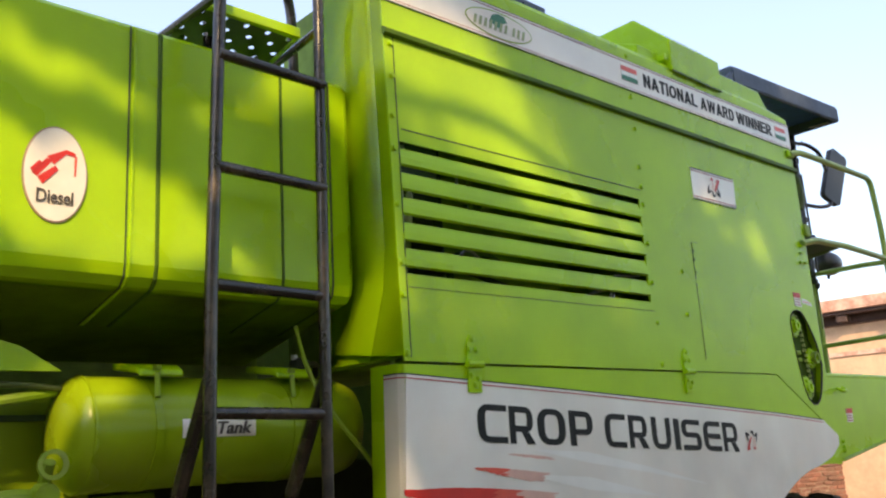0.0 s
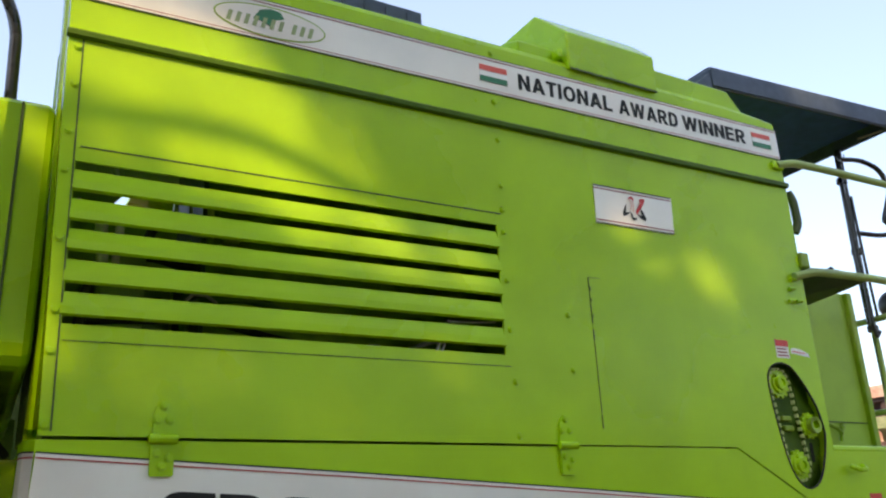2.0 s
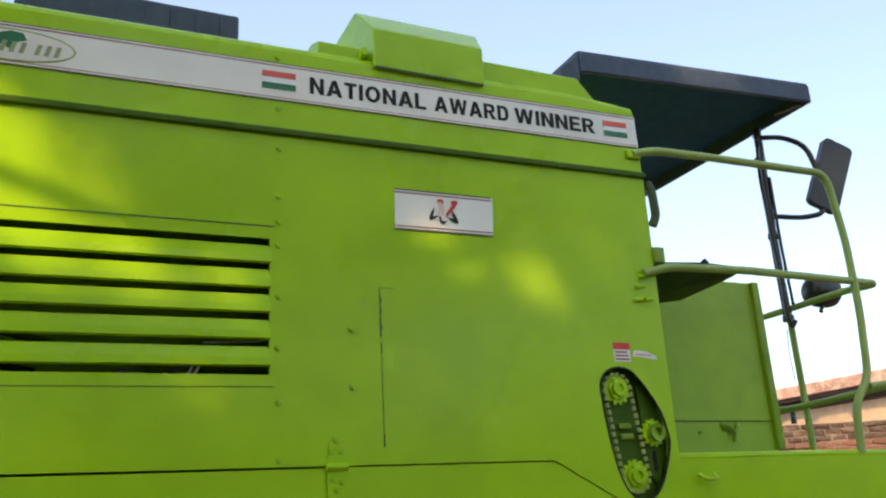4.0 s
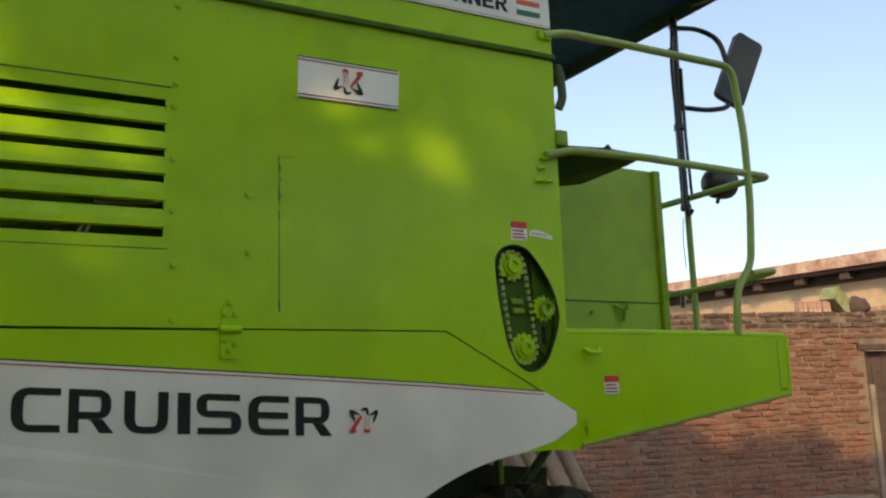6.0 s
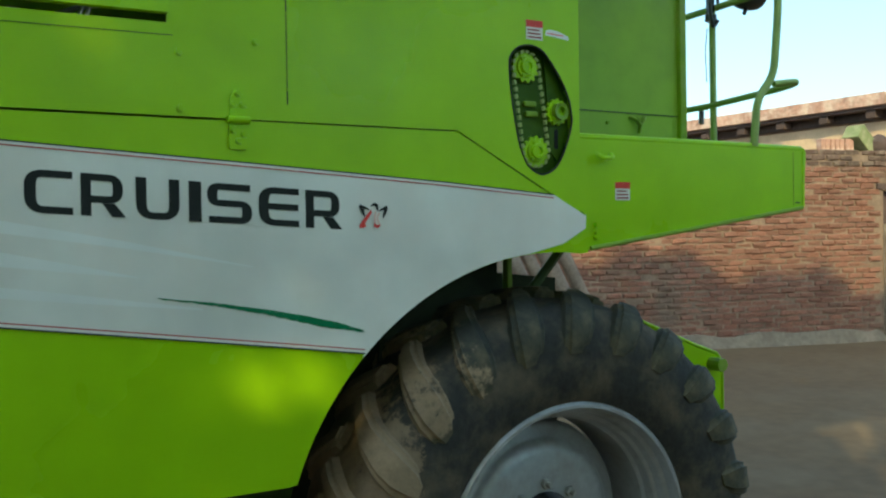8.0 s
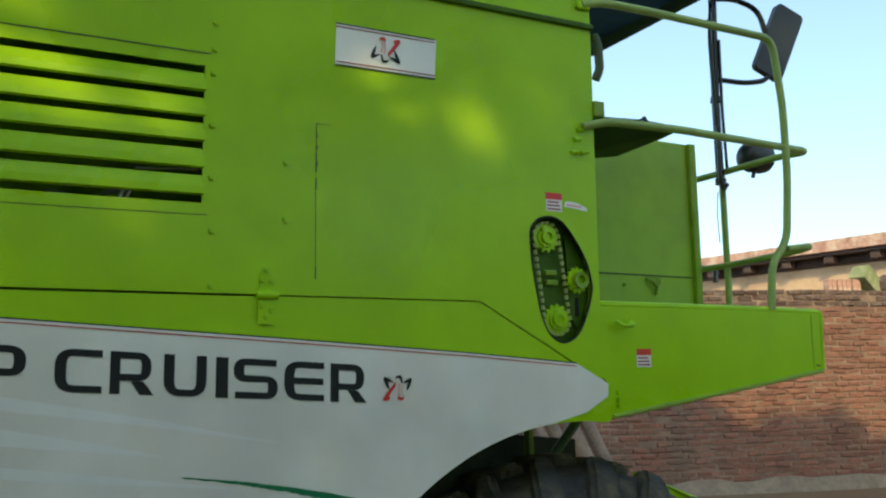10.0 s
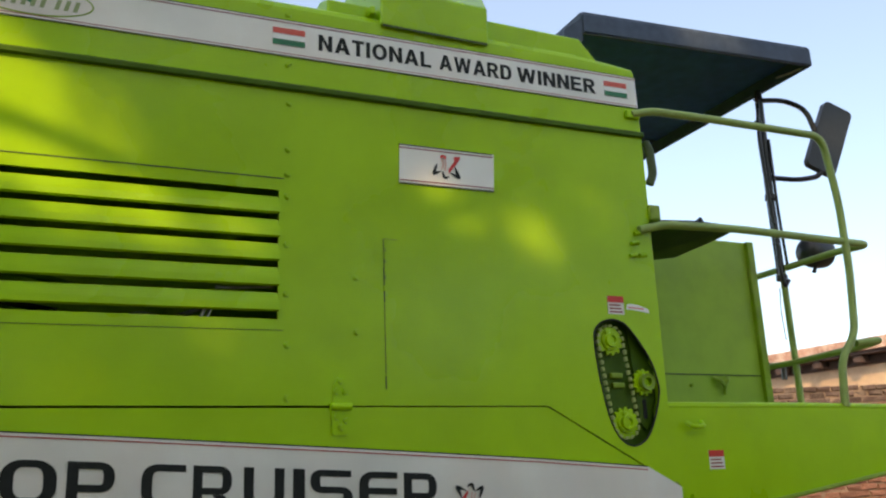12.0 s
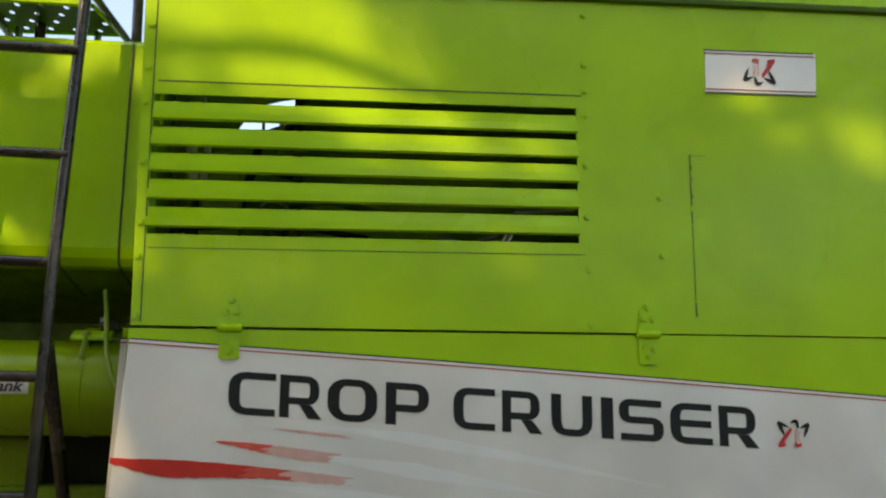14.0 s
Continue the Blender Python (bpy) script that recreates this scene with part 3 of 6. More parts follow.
for z in (1.955, 2.0, 2.05, 2.12, 2.22, 2.40, 2.60, 2.80, 2.975, 3.02):
    flare = max(0.0, (2.16 - z) / 0.20)
    x = -0.214 - (z - 1.948) * 0.0225
    rows.append([bm.verts.new((x + dx, y + min(y, 0.165) * flare * 1.35, z)) for y, dx in prof])
for a, b in zip(rows, rows[1:]):
    for j in range(len(prof) - 1):
        bm.faces.new((a[j], b[j], b[j + 1], a[j + 1]))
bmesh.ops.solidify(bm, geom=bm.faces[:], thickness=0.004)
bmesh.ops.recalc_face_normals(bm, faces=bm.faces[:])
part("rear_pillar", bm, GLOSSY, harvester, "folded lime green sheet pillar", smooth=True)
BEND = ((0.000, 0.001), (-0.008, 0.0025), (-0.014, 0.008), (-0.017, 0.018), (-0.0185, 0.049), (-0.020, 0.098))


def rear_corner(z0, z1, upto, out):
    """The rear corner of the lower side sheet between two heights; out lifts a layer off the sheet."""
    bm = bmesh.new()
    rows = []
    for z in (z0, z1):
        edge = -0.216 - (1.9355 - z) * 0.0253
        rows.append([bm.verts.new((edge + dx - out * (0.3 if k < 2 else 1.0), y - out * (1.0 if k < 3 else 0.0), z)) for k, (dx, y) in enumerate(BEND[:upto])])
    for j in range(upto - 1):
        bm.faces.new((rows[0][j], rows[0][j + 1], rows[1][j + 1], rows[1][j]))
    bmesh.ops.solidify(bm, geom=bm.faces[:], thickness=0.0012)
    bmesh.ops.recalc_face_normals(bm, faces=bm.faces[:])
    return bm


part("lower_return", rear_corner(1.064, 1.9355, 6, 0.0), GREEN, harvester, "lime green folded rear edge of the lower side sheet", smooth=True)
bm = bmesh.new()
for x, y, z in ((-0.225, 0.0, 1.952), (-0.225, 0.29, 1.99), (-0.10, 0.29, 1.99), (-0.10, 0.0, 1.952)):
    bm.verts.new((x, y, z))
bm.faces.new(bm.verts[:])
bmesh.ops.solidify(bm, geom=bm.faces[:], thickness=0.004)
part("gusset", bm, GREEN, harvester)

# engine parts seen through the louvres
engine = part("engine", box(-0.12, 0.08, 0.34, 0.45, 1.97, 2.35, 0.02), GLOOM, harvester, "dark engine block behind the louvres")
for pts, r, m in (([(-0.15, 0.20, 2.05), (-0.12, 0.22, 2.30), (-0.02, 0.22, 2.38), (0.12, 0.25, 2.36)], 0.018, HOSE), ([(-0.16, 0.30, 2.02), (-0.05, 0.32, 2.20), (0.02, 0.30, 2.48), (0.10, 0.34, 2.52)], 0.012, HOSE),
                  ([(0.05, 0.12, 2.0), (0.06, 0.12, 2.24), (0.20, 0.14, 2.27), (0.34, 0.16, 2.24)], 0.010, BOTTLE_GREEN), ([(-0.14, 0.10, 2.18), (0.10, 0.10, 2.20), (0.30, 0.12, 2.17)], 0.008, HOSE),
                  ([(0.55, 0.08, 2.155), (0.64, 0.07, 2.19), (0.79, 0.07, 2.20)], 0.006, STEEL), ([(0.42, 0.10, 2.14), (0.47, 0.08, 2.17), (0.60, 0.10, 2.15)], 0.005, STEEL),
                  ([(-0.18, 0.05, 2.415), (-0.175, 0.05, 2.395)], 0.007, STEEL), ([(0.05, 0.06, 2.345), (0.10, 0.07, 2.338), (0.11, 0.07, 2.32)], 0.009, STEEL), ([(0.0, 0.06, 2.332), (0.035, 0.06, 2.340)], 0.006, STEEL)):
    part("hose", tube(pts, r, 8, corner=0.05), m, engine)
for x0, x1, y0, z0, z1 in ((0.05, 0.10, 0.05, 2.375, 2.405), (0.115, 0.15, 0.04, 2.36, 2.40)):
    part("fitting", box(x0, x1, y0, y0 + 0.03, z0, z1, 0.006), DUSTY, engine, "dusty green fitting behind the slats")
# dark box added along sight lines to block what shows behind the slats
part("slot_blocker", box(-0.115, -0.014, 0.18, 0.22, 1.97, 2.40, 0.01), GLOOM, engine, "added dark box closing the view behind the slats")
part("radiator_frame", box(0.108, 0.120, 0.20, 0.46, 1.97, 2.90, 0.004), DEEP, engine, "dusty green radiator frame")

# pale bits and pipe ends added along sight lines, as bright specks between the slats
for x, z, h, r in ((-0.118, 2.300, 0.040, 0.012), (-0.124, 2.366, 0.034, 0.013), (-0.088, 2.362, 0.026, 0.009), (-0.092, 2.300, 0.030, 0.008)):
    part("pale_bit", lathe([(0.0, 0.0), (r * 0.8, 0.0), (r, h * 0.15), (r, h * 0.8), (r * 0.7, h * 0.85), (r * 0.7, h), (0.0, h)], (x, 0.10, z), "Z", 14), CREAM, engine, "pale cylinder added behind the slats", smooth=True)
for pts, r in (([(-0.105, 0.10, 2.512), (-0.100, 0.10, 2.488), (-0.092, 0.11, 2.476)], 0.006), ([(0.046, 0.06, 2.444), (0.046, 0.06, 2.40)], 0.004), ([(0.090, 0.06, 2.452), (0.090, 0.06, 2.33)], 0.007),
               ([(0.645, 0.02, 2.226), (0.680, 0.03, 2.229), (0.79, 0.03, 2.237)], 0.0035), ([(0.612, 0.02, 2.150), (0.622, 0.02, 2.172)], 0.004), ([(0.626, 0.02, 2.150), (0.636, 0.02, 2.172)], 0.004),
               ([(0.045, 0.06, 2.228), (0.060, 0.06, 2.243), (0.085, 0.06, 2.243), (0.110, 0.06, 2.228)], 0.004)):
    part("pipe_end", tube(pts, r, 8), STEEL if r != 0.007 else DUSTY, engine, "bare pipe behind the slats")

# ---- markings on the side ----


def swoosh(points, y, mat, parent, label):
    """A brushed stroke: a tapering ribbon along a line of (x, z, half width)."""
    up = [(x, z + w) for x, z, w in points]
    down = [(x, z - w) for x, z, w in points][::-1]
    return part("swoosh", plate(up + down, y, y + 0.0015), mat, parent, label)


def on_strip(x):
    return 2.841 + (x + 0.229) * 0.0165


strip = part("name_strip", plate([(-0.236, on_strip(-0.236)), (1.9465, on_strip(1.9465)), (1.9445, on_strip(1.945) + 0.108), (-0.238, on_strip(-0.238) + 0.108)], -0.0025, -0.0004),
             WHITE, harvester, "pale grey vinyl strip with thin maroon border lines")
for off, w, m in ((0.000, 0.0024, BLACK), (0.0024, 0.0046, CREAM), (0.0070, 0.0022, MAROON), (0.0988, 0.0022, MAROON), (0.1010, 0.0046, CREAM), (0.1056, 0.0024, BLACK)):
    part("border_line", plate([(-0.236, on_strip(-0.236) + off), (1.945, on_strip(1.945) + off), (1.945, on_strip(1.945) + off + w), (-0.236, on_strip(-0.236) + off + w)], -0.0036, -0.0026), m, strip)


def capital(ch):
    """A bold block capital 1 high: its outline, its holes and its width."""
    if ch == "N":
        return [(0, 0), (0.2, 0), (0.2, 0.66), (0.52, 0), (0.72, 0), (0.72, 1), (0.52, 1), (0.52, 0.34), (0.2, 1), (0, 1)], (), 0.72
    if ch == "A":
        return [(0, 0), (0.21, 0), (0.28, 0.21), (0.54, 0.21), (0.61, 0), (0.82, 0), (0.52, 1), (0.30, 1)], ([(0.33, 0.37), (0.49, 0.37), (0.41, 0.73)],), 0.82
    if ch == "T":
        return [(0.22, 0), (0.42, 0), (0.42, 0.83), (0.64, 0.83), (0.64, 1), (0, 1), (0, 0.83), (0.22, 0.83)], (), 0.64
    if ch == "I":
        return rect(0, 0.2, 0, 1), (), 0.2
    if ch == "O":
        return oval(0.41, 0.5, 0.41, 0.515, 24), (oval(0.41, 0.5, 0.205, 0.335, 20),), 0.82
    if ch == "L":
        return [(0, 0), (0.60, 0), (0.60, 0.17), (0.2, 0.17), (0.2, 1), (0, 1)], (), 0.60
    if ch == "W":
        return [(0, 1), (0.2, 0), (0.41, 0), (0.55, 0.66), (0.69, 0), (0.9, 0), (1.1, 1), (0.9, 1), (0.79, 0.33), (0.65, 1), (0.45, 1), (0.31, 0.33), (0.2, 1)], (), 1.1
    if ch == "R":
        return ([(0, 0), (0.2, 0), (0.2, 0.40), (0.30, 0.40), (0.52, 0), (0.76, 0), (0.50, 0.42), (0.62, 0.48), (0.69, 0.60), (0.70, 0.71), (0.67, 0.85), (0.58, 0.96), (0.45, 1), (0, 1)],
                ([(0.2, 0.57), (0.42, 0.57), (0.49, 0.62), (0.5, 0.70), (0.48, 0.79), (0.41, 0.84), (0.2, 0.84)],), 0.76)
    if ch == "D":
        return ([(0, 0), (0.38, 0), (0.55, 0.05), (0.67, 0.2), (0.71, 0.38), (0.71, 0.62), (0.67, 0.8), (0.55, 0.95), (0.38, 1), (0, 1)],
                ([(0.2, 0.17), (0.36, 0.17), (0.45, 0.22), (0.5, 0.38), (0.5, 0.62), (0.45, 0.78), (0.36, 0.83), (0.2, 0.83)],), 0.71)
    return [(0, 0), (0.66, 0), (0.66, 0.17), (0.2, 0.17), (0.2, 0.42), (0.6, 0.42), (0.6, 0.59), (0.2, 0.59), (0.2, 0.83), (0.64, 0.83), (0.64, 1), (0, 1)], (), 0.66


for word, x0, x1 in (("NATIONAL", 0.896, 1.228), ("AWARD", 1.254, 1.490), ("WINNER", 1.511, 1.790)):
    glyphs = [capital(ch) for ch in word]
    unit = (x1 - x0) / (sum(g[2] for g in glyphs) + 0.13 * (len(word) - 1))
    at_x = x0
    for ch, (outline, holes, wide) in zip(word, glyphs):
        def set_in(ring):
            return [(at_x + u * unit, 2.892 + 0.0150 * (at_x + u * unit - 0.9) + v * 0.0470) for u, v in ring]
        part("letter", plate(set_in(outline), -0.0042, -0.0027, holes=[set_in(h) for h in holes]), BLACK, strip, "black letter " + ch)
        at_x += (wide + 0.13) * unit


def flag(x, z, w, h, parent):
    f = part("flag", plate([(x, z), (x + w, z + w * 0.0188), (x + w, z + h + w * 0.0188), (x, z + h)], -0.0036, -0.0026), STREAK, parent, "small red, white and green flag sticker")
    for k, m in ((0, FLAG_GREEN), (2, SAFFRON)):
        a = z + h * k / 3
        part("stripe", plate([(x, a), (x + w, a + w * 0.0188), (x + w, a + h / 3 + w * 0.0188), (x, a + h / 3)], -0.0046, -0.0037), m, f)


flag(0.770, 2.889, 0.088, 0.050, strip)
flag(1.822, 2.905, 0.086, 0.050, strip)
badge = part("oval_badge", plate(oval(0.194, 2.899, 0.136, 0.042, 40, 0.0188), -0.0032, -0.0026), DUSTY, strip, "pale oval maker's badge with a green rim")
part("badge_face", plate(oval(0.194, 2.899, 0.132, 0.038, 40, 0.0188), -0.0040, -0.0033), CREAM, badge)
part("badge_shape", plate([(0.15, 2.899), (0.165, 2.925), (0.19, 2.934), (0.215, 2.932), (0.225, 2.915), (0.20, 2.905), (0.195, 2.885), (0.175, 2.895)], -0.0048, -0.0041), FLAG_GREEN, badge)
for k in range(10):
    x0 = 0.086 + 0.0205 * k + (0.012 if k > 6 else 0.0)
    part("bar", plate([(x0, 2.879 + 0.0188 * (x0 - 0.19)), (x0 + 0.010, 2.879 + 0.0188 * (x0 - 0.19)), (x0 + 0.017, 2.907 + 0.0188 * (x0 - 0.19)), (x0 + 0.007, 2.907 + 0.0188 * (x0 - 0.19))], -0.0053, -0.0049), BADGE_GREEN, badge)

# white band on the lower panel
BAND_TOP = [(-0.214, 1.9135), (0.422, 1.876), (1.0, 1.838), (1.5, 1.803), (1.850, 1.773)]
BAND_BOTTOM = [(-0.2345, 1.565), (0.10, 1.530), (0.400, 1.490), (0.8, 1.433), (1.1, 1.390), (1.262, 1.366)]
band = part("white_band", plate(BAND_BOTTOM + arch(136.5, 96, 16, ARCH_R + 0.001) + [(1.835, 1.622), (1.885, 1.634), (1.962, 1.676), (1.964, 1.712)] + BAND_TOP[::-1], -0.0018, 0.0006),
            WHITE, harvester, "broad pale grey vinyl band with red and green brush strokes")


def along(line, off, w):
    return [(x, z + off) for x, z in line] + [(x, z + off + w) for x, z in line][::-1]


for line, off, w, m in ((BAND_TOP, -0.0022, 0.0032, BLACK), (BAND_TOP, -0.0085, 0.0062, CREAM), (BAND_TOP, -0.0112, 0.0027, CRIMSON), (BAND_BOTTOM, 0.0095, 0.0027, CRIMSON), (BAND_BOTTOM, 0.0026, 0.0068, CREAM), (BAND_BOTTOM, -0.0007, 0.0032, BLACK)):
    part("border_line", plate(along(line, off, w), -0.0030, -0.0019), m, band)
part("band_return", rear_corner(1.567, 1.9135, 5, 0.0026), WHITE, band, "pale grey vinyl folded round the rear corner", smooth=True)
for z0, z1, m in ((1.9112, 1.9144, BLACK), (1.9022, 1.9050, CRIMSON), (1.5745, 1.5772, CRIMSON), (1.5643, 1.5675, BLACK)):
    part("border_line", rear_corner(z0, z1, 5, 0.0042), m, band)
letters("CROPCRUISER", ((0.003, 0.104), (0.113, 0.205), (0.217, 0.326), (0.345, 0.441), (0.496, 0.590), (0.606, 0.698), (0.719, 0.813), (0.834, 0.862), (0.879, 0.976), (0.996, 1.095), (1.112, 1.206)),
        lambda x: 1.7535 - 0.061 * x, 0.092, -0.0036, BLACK, band)


def brush(top, bottom, mat, y, seed, label):
    """A stroke of a dry brush: its lower edge and its two ends are ragged."""
    rng = random.Random(seed)

    def ragged(line, rough):
        out = []
        for (x0, z0), (x1, z1) in zip(line, line[1:]):
            n = max(2, int((x1 - x0) / 0.009))
            out += [(x0 + (x1 - x0) * i / n, z0 + (z1 - z0) * i / n + rng.uniform(-rough, rough)) for i in range(n)]
        return out + [line[-1]]
    a, b = ragged(top, 0.0007), ragged(bottom, 0.0016)
    tip = [(a[-1][0] - rng.uniform(-0.008, 0.035), a[-1][1] + (b[-1][1] - a[-1][1]) * i / 6) for i in range(1, 6)]
    back = [(b[0][0] + (0.014 if i == 2 else rng.uniform(0.0, 0.006)), b[0][1] + (a[0][1] - b[0][1]) * i / 4) for i in range(1, 4)] if a[0][0] > -0.2 else []
    return part("swoosh", plate(a + tip + b[::-1] + back, y, y + 0.0008), mat, band, label)


brush([(-0.236, 1.6615), (-0.184, 1.658), (-0.114, 1.657), (-0.019, 1.650), (0.060, 1.6425)], [(-0.2355, 1.649), (-0.192, 1.636), (-0.150, 1.624), (-0.11, 1.619), (-0.017, 1.619), (0.060, 1.618)], RED, -0.0042, 4, "red brush stroke")
brush([(-0.03, 1.650), (0.065, 1.642), (0.150, 1.633)], [(-0.03, 1.620), (0.065, 1.617), (0.150, 1.612)], SAFFRON, -0.0034, 5, "red brush stroke")
brush([(0.10, 1.638), (0.18, 1.630), (0.28, 1.616)], [(0.10, 1.615), (0.18, 1.608), (0.28, 1.600)], BLUSH, -0.0028, 6, "fading red brush stroke")
brush([(-0.021, 1.6965), (0.051, 1.6925), (0.100, 1.687)], [(-0.019, 1.694), (0.03, 1.682), (0.075, 1.672), (0.100, 1.669)], SAFFRON, -0.0036, 7, "red brush stroke")
brush([(0.07, 1.690), (0.172, 1.678), (0.25, 1.668)], [(0.07, 1.674), (0.172, 1.652), (0.25, 1.650)], BLUSH, -0.0028, 8, "fading red brush stroke")
brush([(0.097, 1.7235), (0.195, 1.715), (0.27, 1.706)], [(0.099, 1.720), (0.195, 1.708), (0.27, 1.700)], BLUSH, -0.0028, 9, "fading red brush stroke")
brush([(0.76, 1.5305), (0.88, 1.515), (1.0, 1.494), (1.12, 1.468), (1.19, 1.450), (1.262, 1.425)], [(0.76, 1.5292), (0.88, 1.509), (1.0, 1.482), (1.12, 1.450), (1.17, 1.437), (1.262, 1.4215)], FLAG_GREEN, -0.0030, 11, "green brush stroke")
for pts in (((0.20, 1.728, 0.001), (0.41, 1.700, 0.014), (0.69, 1.652, 0.008), (0.98, 1.594, 0.001)), ((0.15, 1.670, 0.001), (0.41, 1.632, 0.017), (0.62, 1.596, 0.007), (0.72, 1.578, 0.001)),
            ((0.05, 1.605, 0.001), (0.30, 1.577, 0.012), (0.50, 1.549, 0.011), (0.86, 1.500, 0.002))):
    swoosh(pts, -0.0021, STREAK, band, "pale streak")


def star_mark(cx, cz, half_w, half_h, y, parent, turned):
    """A plain emblem of five brushed arms: two red ones, two dark side ones and a dark foot; turned stands it on its head."""
    f = -1 if turned else 1
    first = None
    for k, (m, ring) in enumerate((
            (BLACK, ((-0.62, 0.30), (-0.84, -0.10), (-1.00, -0.58), (-0.92, -0.80), (-0.62, -0.62), (-0.30, -0.34), (-0.56, -0.40), (-0.74, -0.44), (-0.66, -0.12))),
            (BLACK, ((0.56, 0.20), (0.82, -0.24), (1.00, -0.70), (0.92, -0.90), (0.58, -0.74), (0.22, -0.42), (0.50, -0.48), (0.68, -0.52), (0.60, -0.16))),
            (BLACK, ((-0.34, -0.42), (-0.30, -0.86), (-0.16, -1.02), (0.06, -0.96), (0.22, -0.72), (0.00, -0.78), (-0.14, -0.74), (-0.22, -0.42))),
            (RED, ((0.52, 0.82), (0.72, 0.96), (0.98, 0.96), (1.00, 0.78), (0.76, 0.34), (0.40, -0.16), (0.16, -0.50), (0.14, -0.20), (0.40, 0.24), (0.60, 0.58))),
            (RED, ((-0.42, 0.60), (-0.40, 0.88), (-0.20, 0.98), (0.02, 0.86), (-0.04, 0.52), (-0.10, 0.66), (-0.22, 0.76), (-0.34, 0.70))),
            (BLUSH, ((-0.04, 0.56), (0.00, 0.10), (-0.08, -0.34), (-0.16, -0.30), (-0.10, 0.10), (-0.12, 0.60))),
            (BLUSH, ((-0.34, 0.56), (-0.26, 0.18), (-0.40, -0.20), (-0.32, -0.26), (-0.18, 0.16), (-0.26, 0.58))))):
        points = [(cx + f * u * half_w, cz + f * w * half_h) for u, w in ring]
        ob = part("emblem_arm" if first else "emblem", plate(points, y - 0.0005 * k, y - 0.0005 * k + 0.0004), m, first or parent, "" if first else "small red and black star emblem")
        first = first or ob


star_mark(1.291, 1.714, 0.040, 0.032, -0.0042, band, True)
sign = part("emblem_plate", plate([(1.121, 2.537), (1.409, 2.541), (1.415, 2.655), (1.124, 2.652)], -0.0030, -0.0004), WHITE, harvester, "small white plate with maroon lines and an emblem")
for z0, m in ((0.000, BLACK), (0.0085, MAROON), (0.1025, MAROON), (0.111, BLACK)):
    part("border_line", plate([(1.122, 2.537 + z0), (1.410, 2.541 + z0), (1.410, 2.5440 + z0), (1.122, 2.5400 + z0)], -0.0040, -0.0031), m, sign)
star_mark(1.262, 2.598, 0.043, 0.036, -0.0048, sign, False)


def warning(x, z, y, parent, tail=0.0):
    s = part("warning_label", plate(rect(x - 0.028, x + 0.028, z - 0.028, z + 0.026), y - 0.0012, y - 0.0002), CREAM, parent, "white warning label with a red head")
    part("red_head", plate(rect(x - 0.028, x + 0.028, z + 0.007, z + 0.026), y - 0.0022, y - 0.0013), RED, s)
    for k in range(3):
        part("bar", plate(rect(x - 0.023, x + 0.016 + 0.003 * k, z - 0.003 - 0.010 * k, z + 0.001 - 0.010 * k), y - 0.0020, y - 0.0013), MAROON, s)
    if tail:
        part("tail", plate([(x + 0.036, z - 0.012), (x + 0.060, z - 0.013), (x + 0.034 + tail, z - 0.020), (x + 0.030 + tail, z - 0.008), (x + 0.084, z + 0.002), (x + 0.056, z + 0.006), (x + 0.040, z + 0.003)], y - 0.0012, y - 0.0002), WHITE, s)
        part("bar", plate([(x + 0.044, z - 0.007), (x + 0.098, z - 0.010), (x + 0.098, z - 0.007), (x + 0.044, z - 0.004)], y - 0.0019, y - 0.0013), SAFFRON, s)


warning(1.793, 2.233, 0.0, harvester, 0.085)
warning(2.104, 1.786, 0.0024, harvester)


def hinge(x, z):
    h = part("hinge", plate(round_rect(x - 0.022, x + 0.022, z - 0.068, z - 0.010, 0.005), -0.007, -0.001), GREEN, harvester, "painted strap hinge with bolts")
    part("hinge_leaf", plate([(x - 0.020, z + 0.008), (x + 0.020, z + 0.008), (x + 0.018, z + 0.052), (x + 0.006, z + 0.072), (x - 0.006, z + 0.072), (x - 0.018, z + 0.052)], -0.005, -0.0005), GREEN, h)
    part("hinge_pin", tube([(x - 0.026, -0.010, z), (x + 0.026, -0.010, z)], 0.009, 10), GREEN, h)
    bolts([(x, z + 0.062), (x - 0.012, z + 0.036), (x + 0.012, z + 0.036)], -0.005, h, GREEN)
    bolts([(x - 0.011, z - 0.026), (x + 0.012, z - 0.034)], -0.0062, h, BLACK, name="bolt_hole")
    bolts([(x, z - 0.050)], -0.007, h, BOTTLE_GREEN)


hinge(0.0, 1.938)
hinge(0.950, 1.938)
# small latches and tabs at the front edge
part("rubber_handle", tube([(1.972, 0.012, 2.77), (1.980, 0.004, 2.74), (1.984, 0.004, 2.66), (1.972, 0.012, 2.63)], 0.014, 10, corner=0.02), DEEP, harvester, "dark rubber pull handle")
part("latch_block", box(1.945, 1.985, -0.012, 0.03, 2.505, 2.555, 0.005), DUSTY, harvester)
for x, z in ((1.893, 2.455), (1.880, 2.425), (1.870, 2.385), (1.905, 2.388)):
    part("latch_stud", tube([(x - 0.012, -0.006, z), (x + 0.014, -0.006, z + 0.004)], 0.006, 8), GREEN, harvester)
part("tow_tab", tube([(2.000, -0.008, 1.892), (2.008, -0.030, 1.878), (2.043, -0.030, 1.880), (2.053, -0.008, 1.893)], 0.007, 8, corner=0.01), GREEN, harvester)

# ---- chain drive in its opening ----
part("drive_backing", box(1.69, 1.920, 0.038, 0.043, 1.80, 2.21), BOTTLE_GREEN, harvester, "dark green plate behind the chain drive")
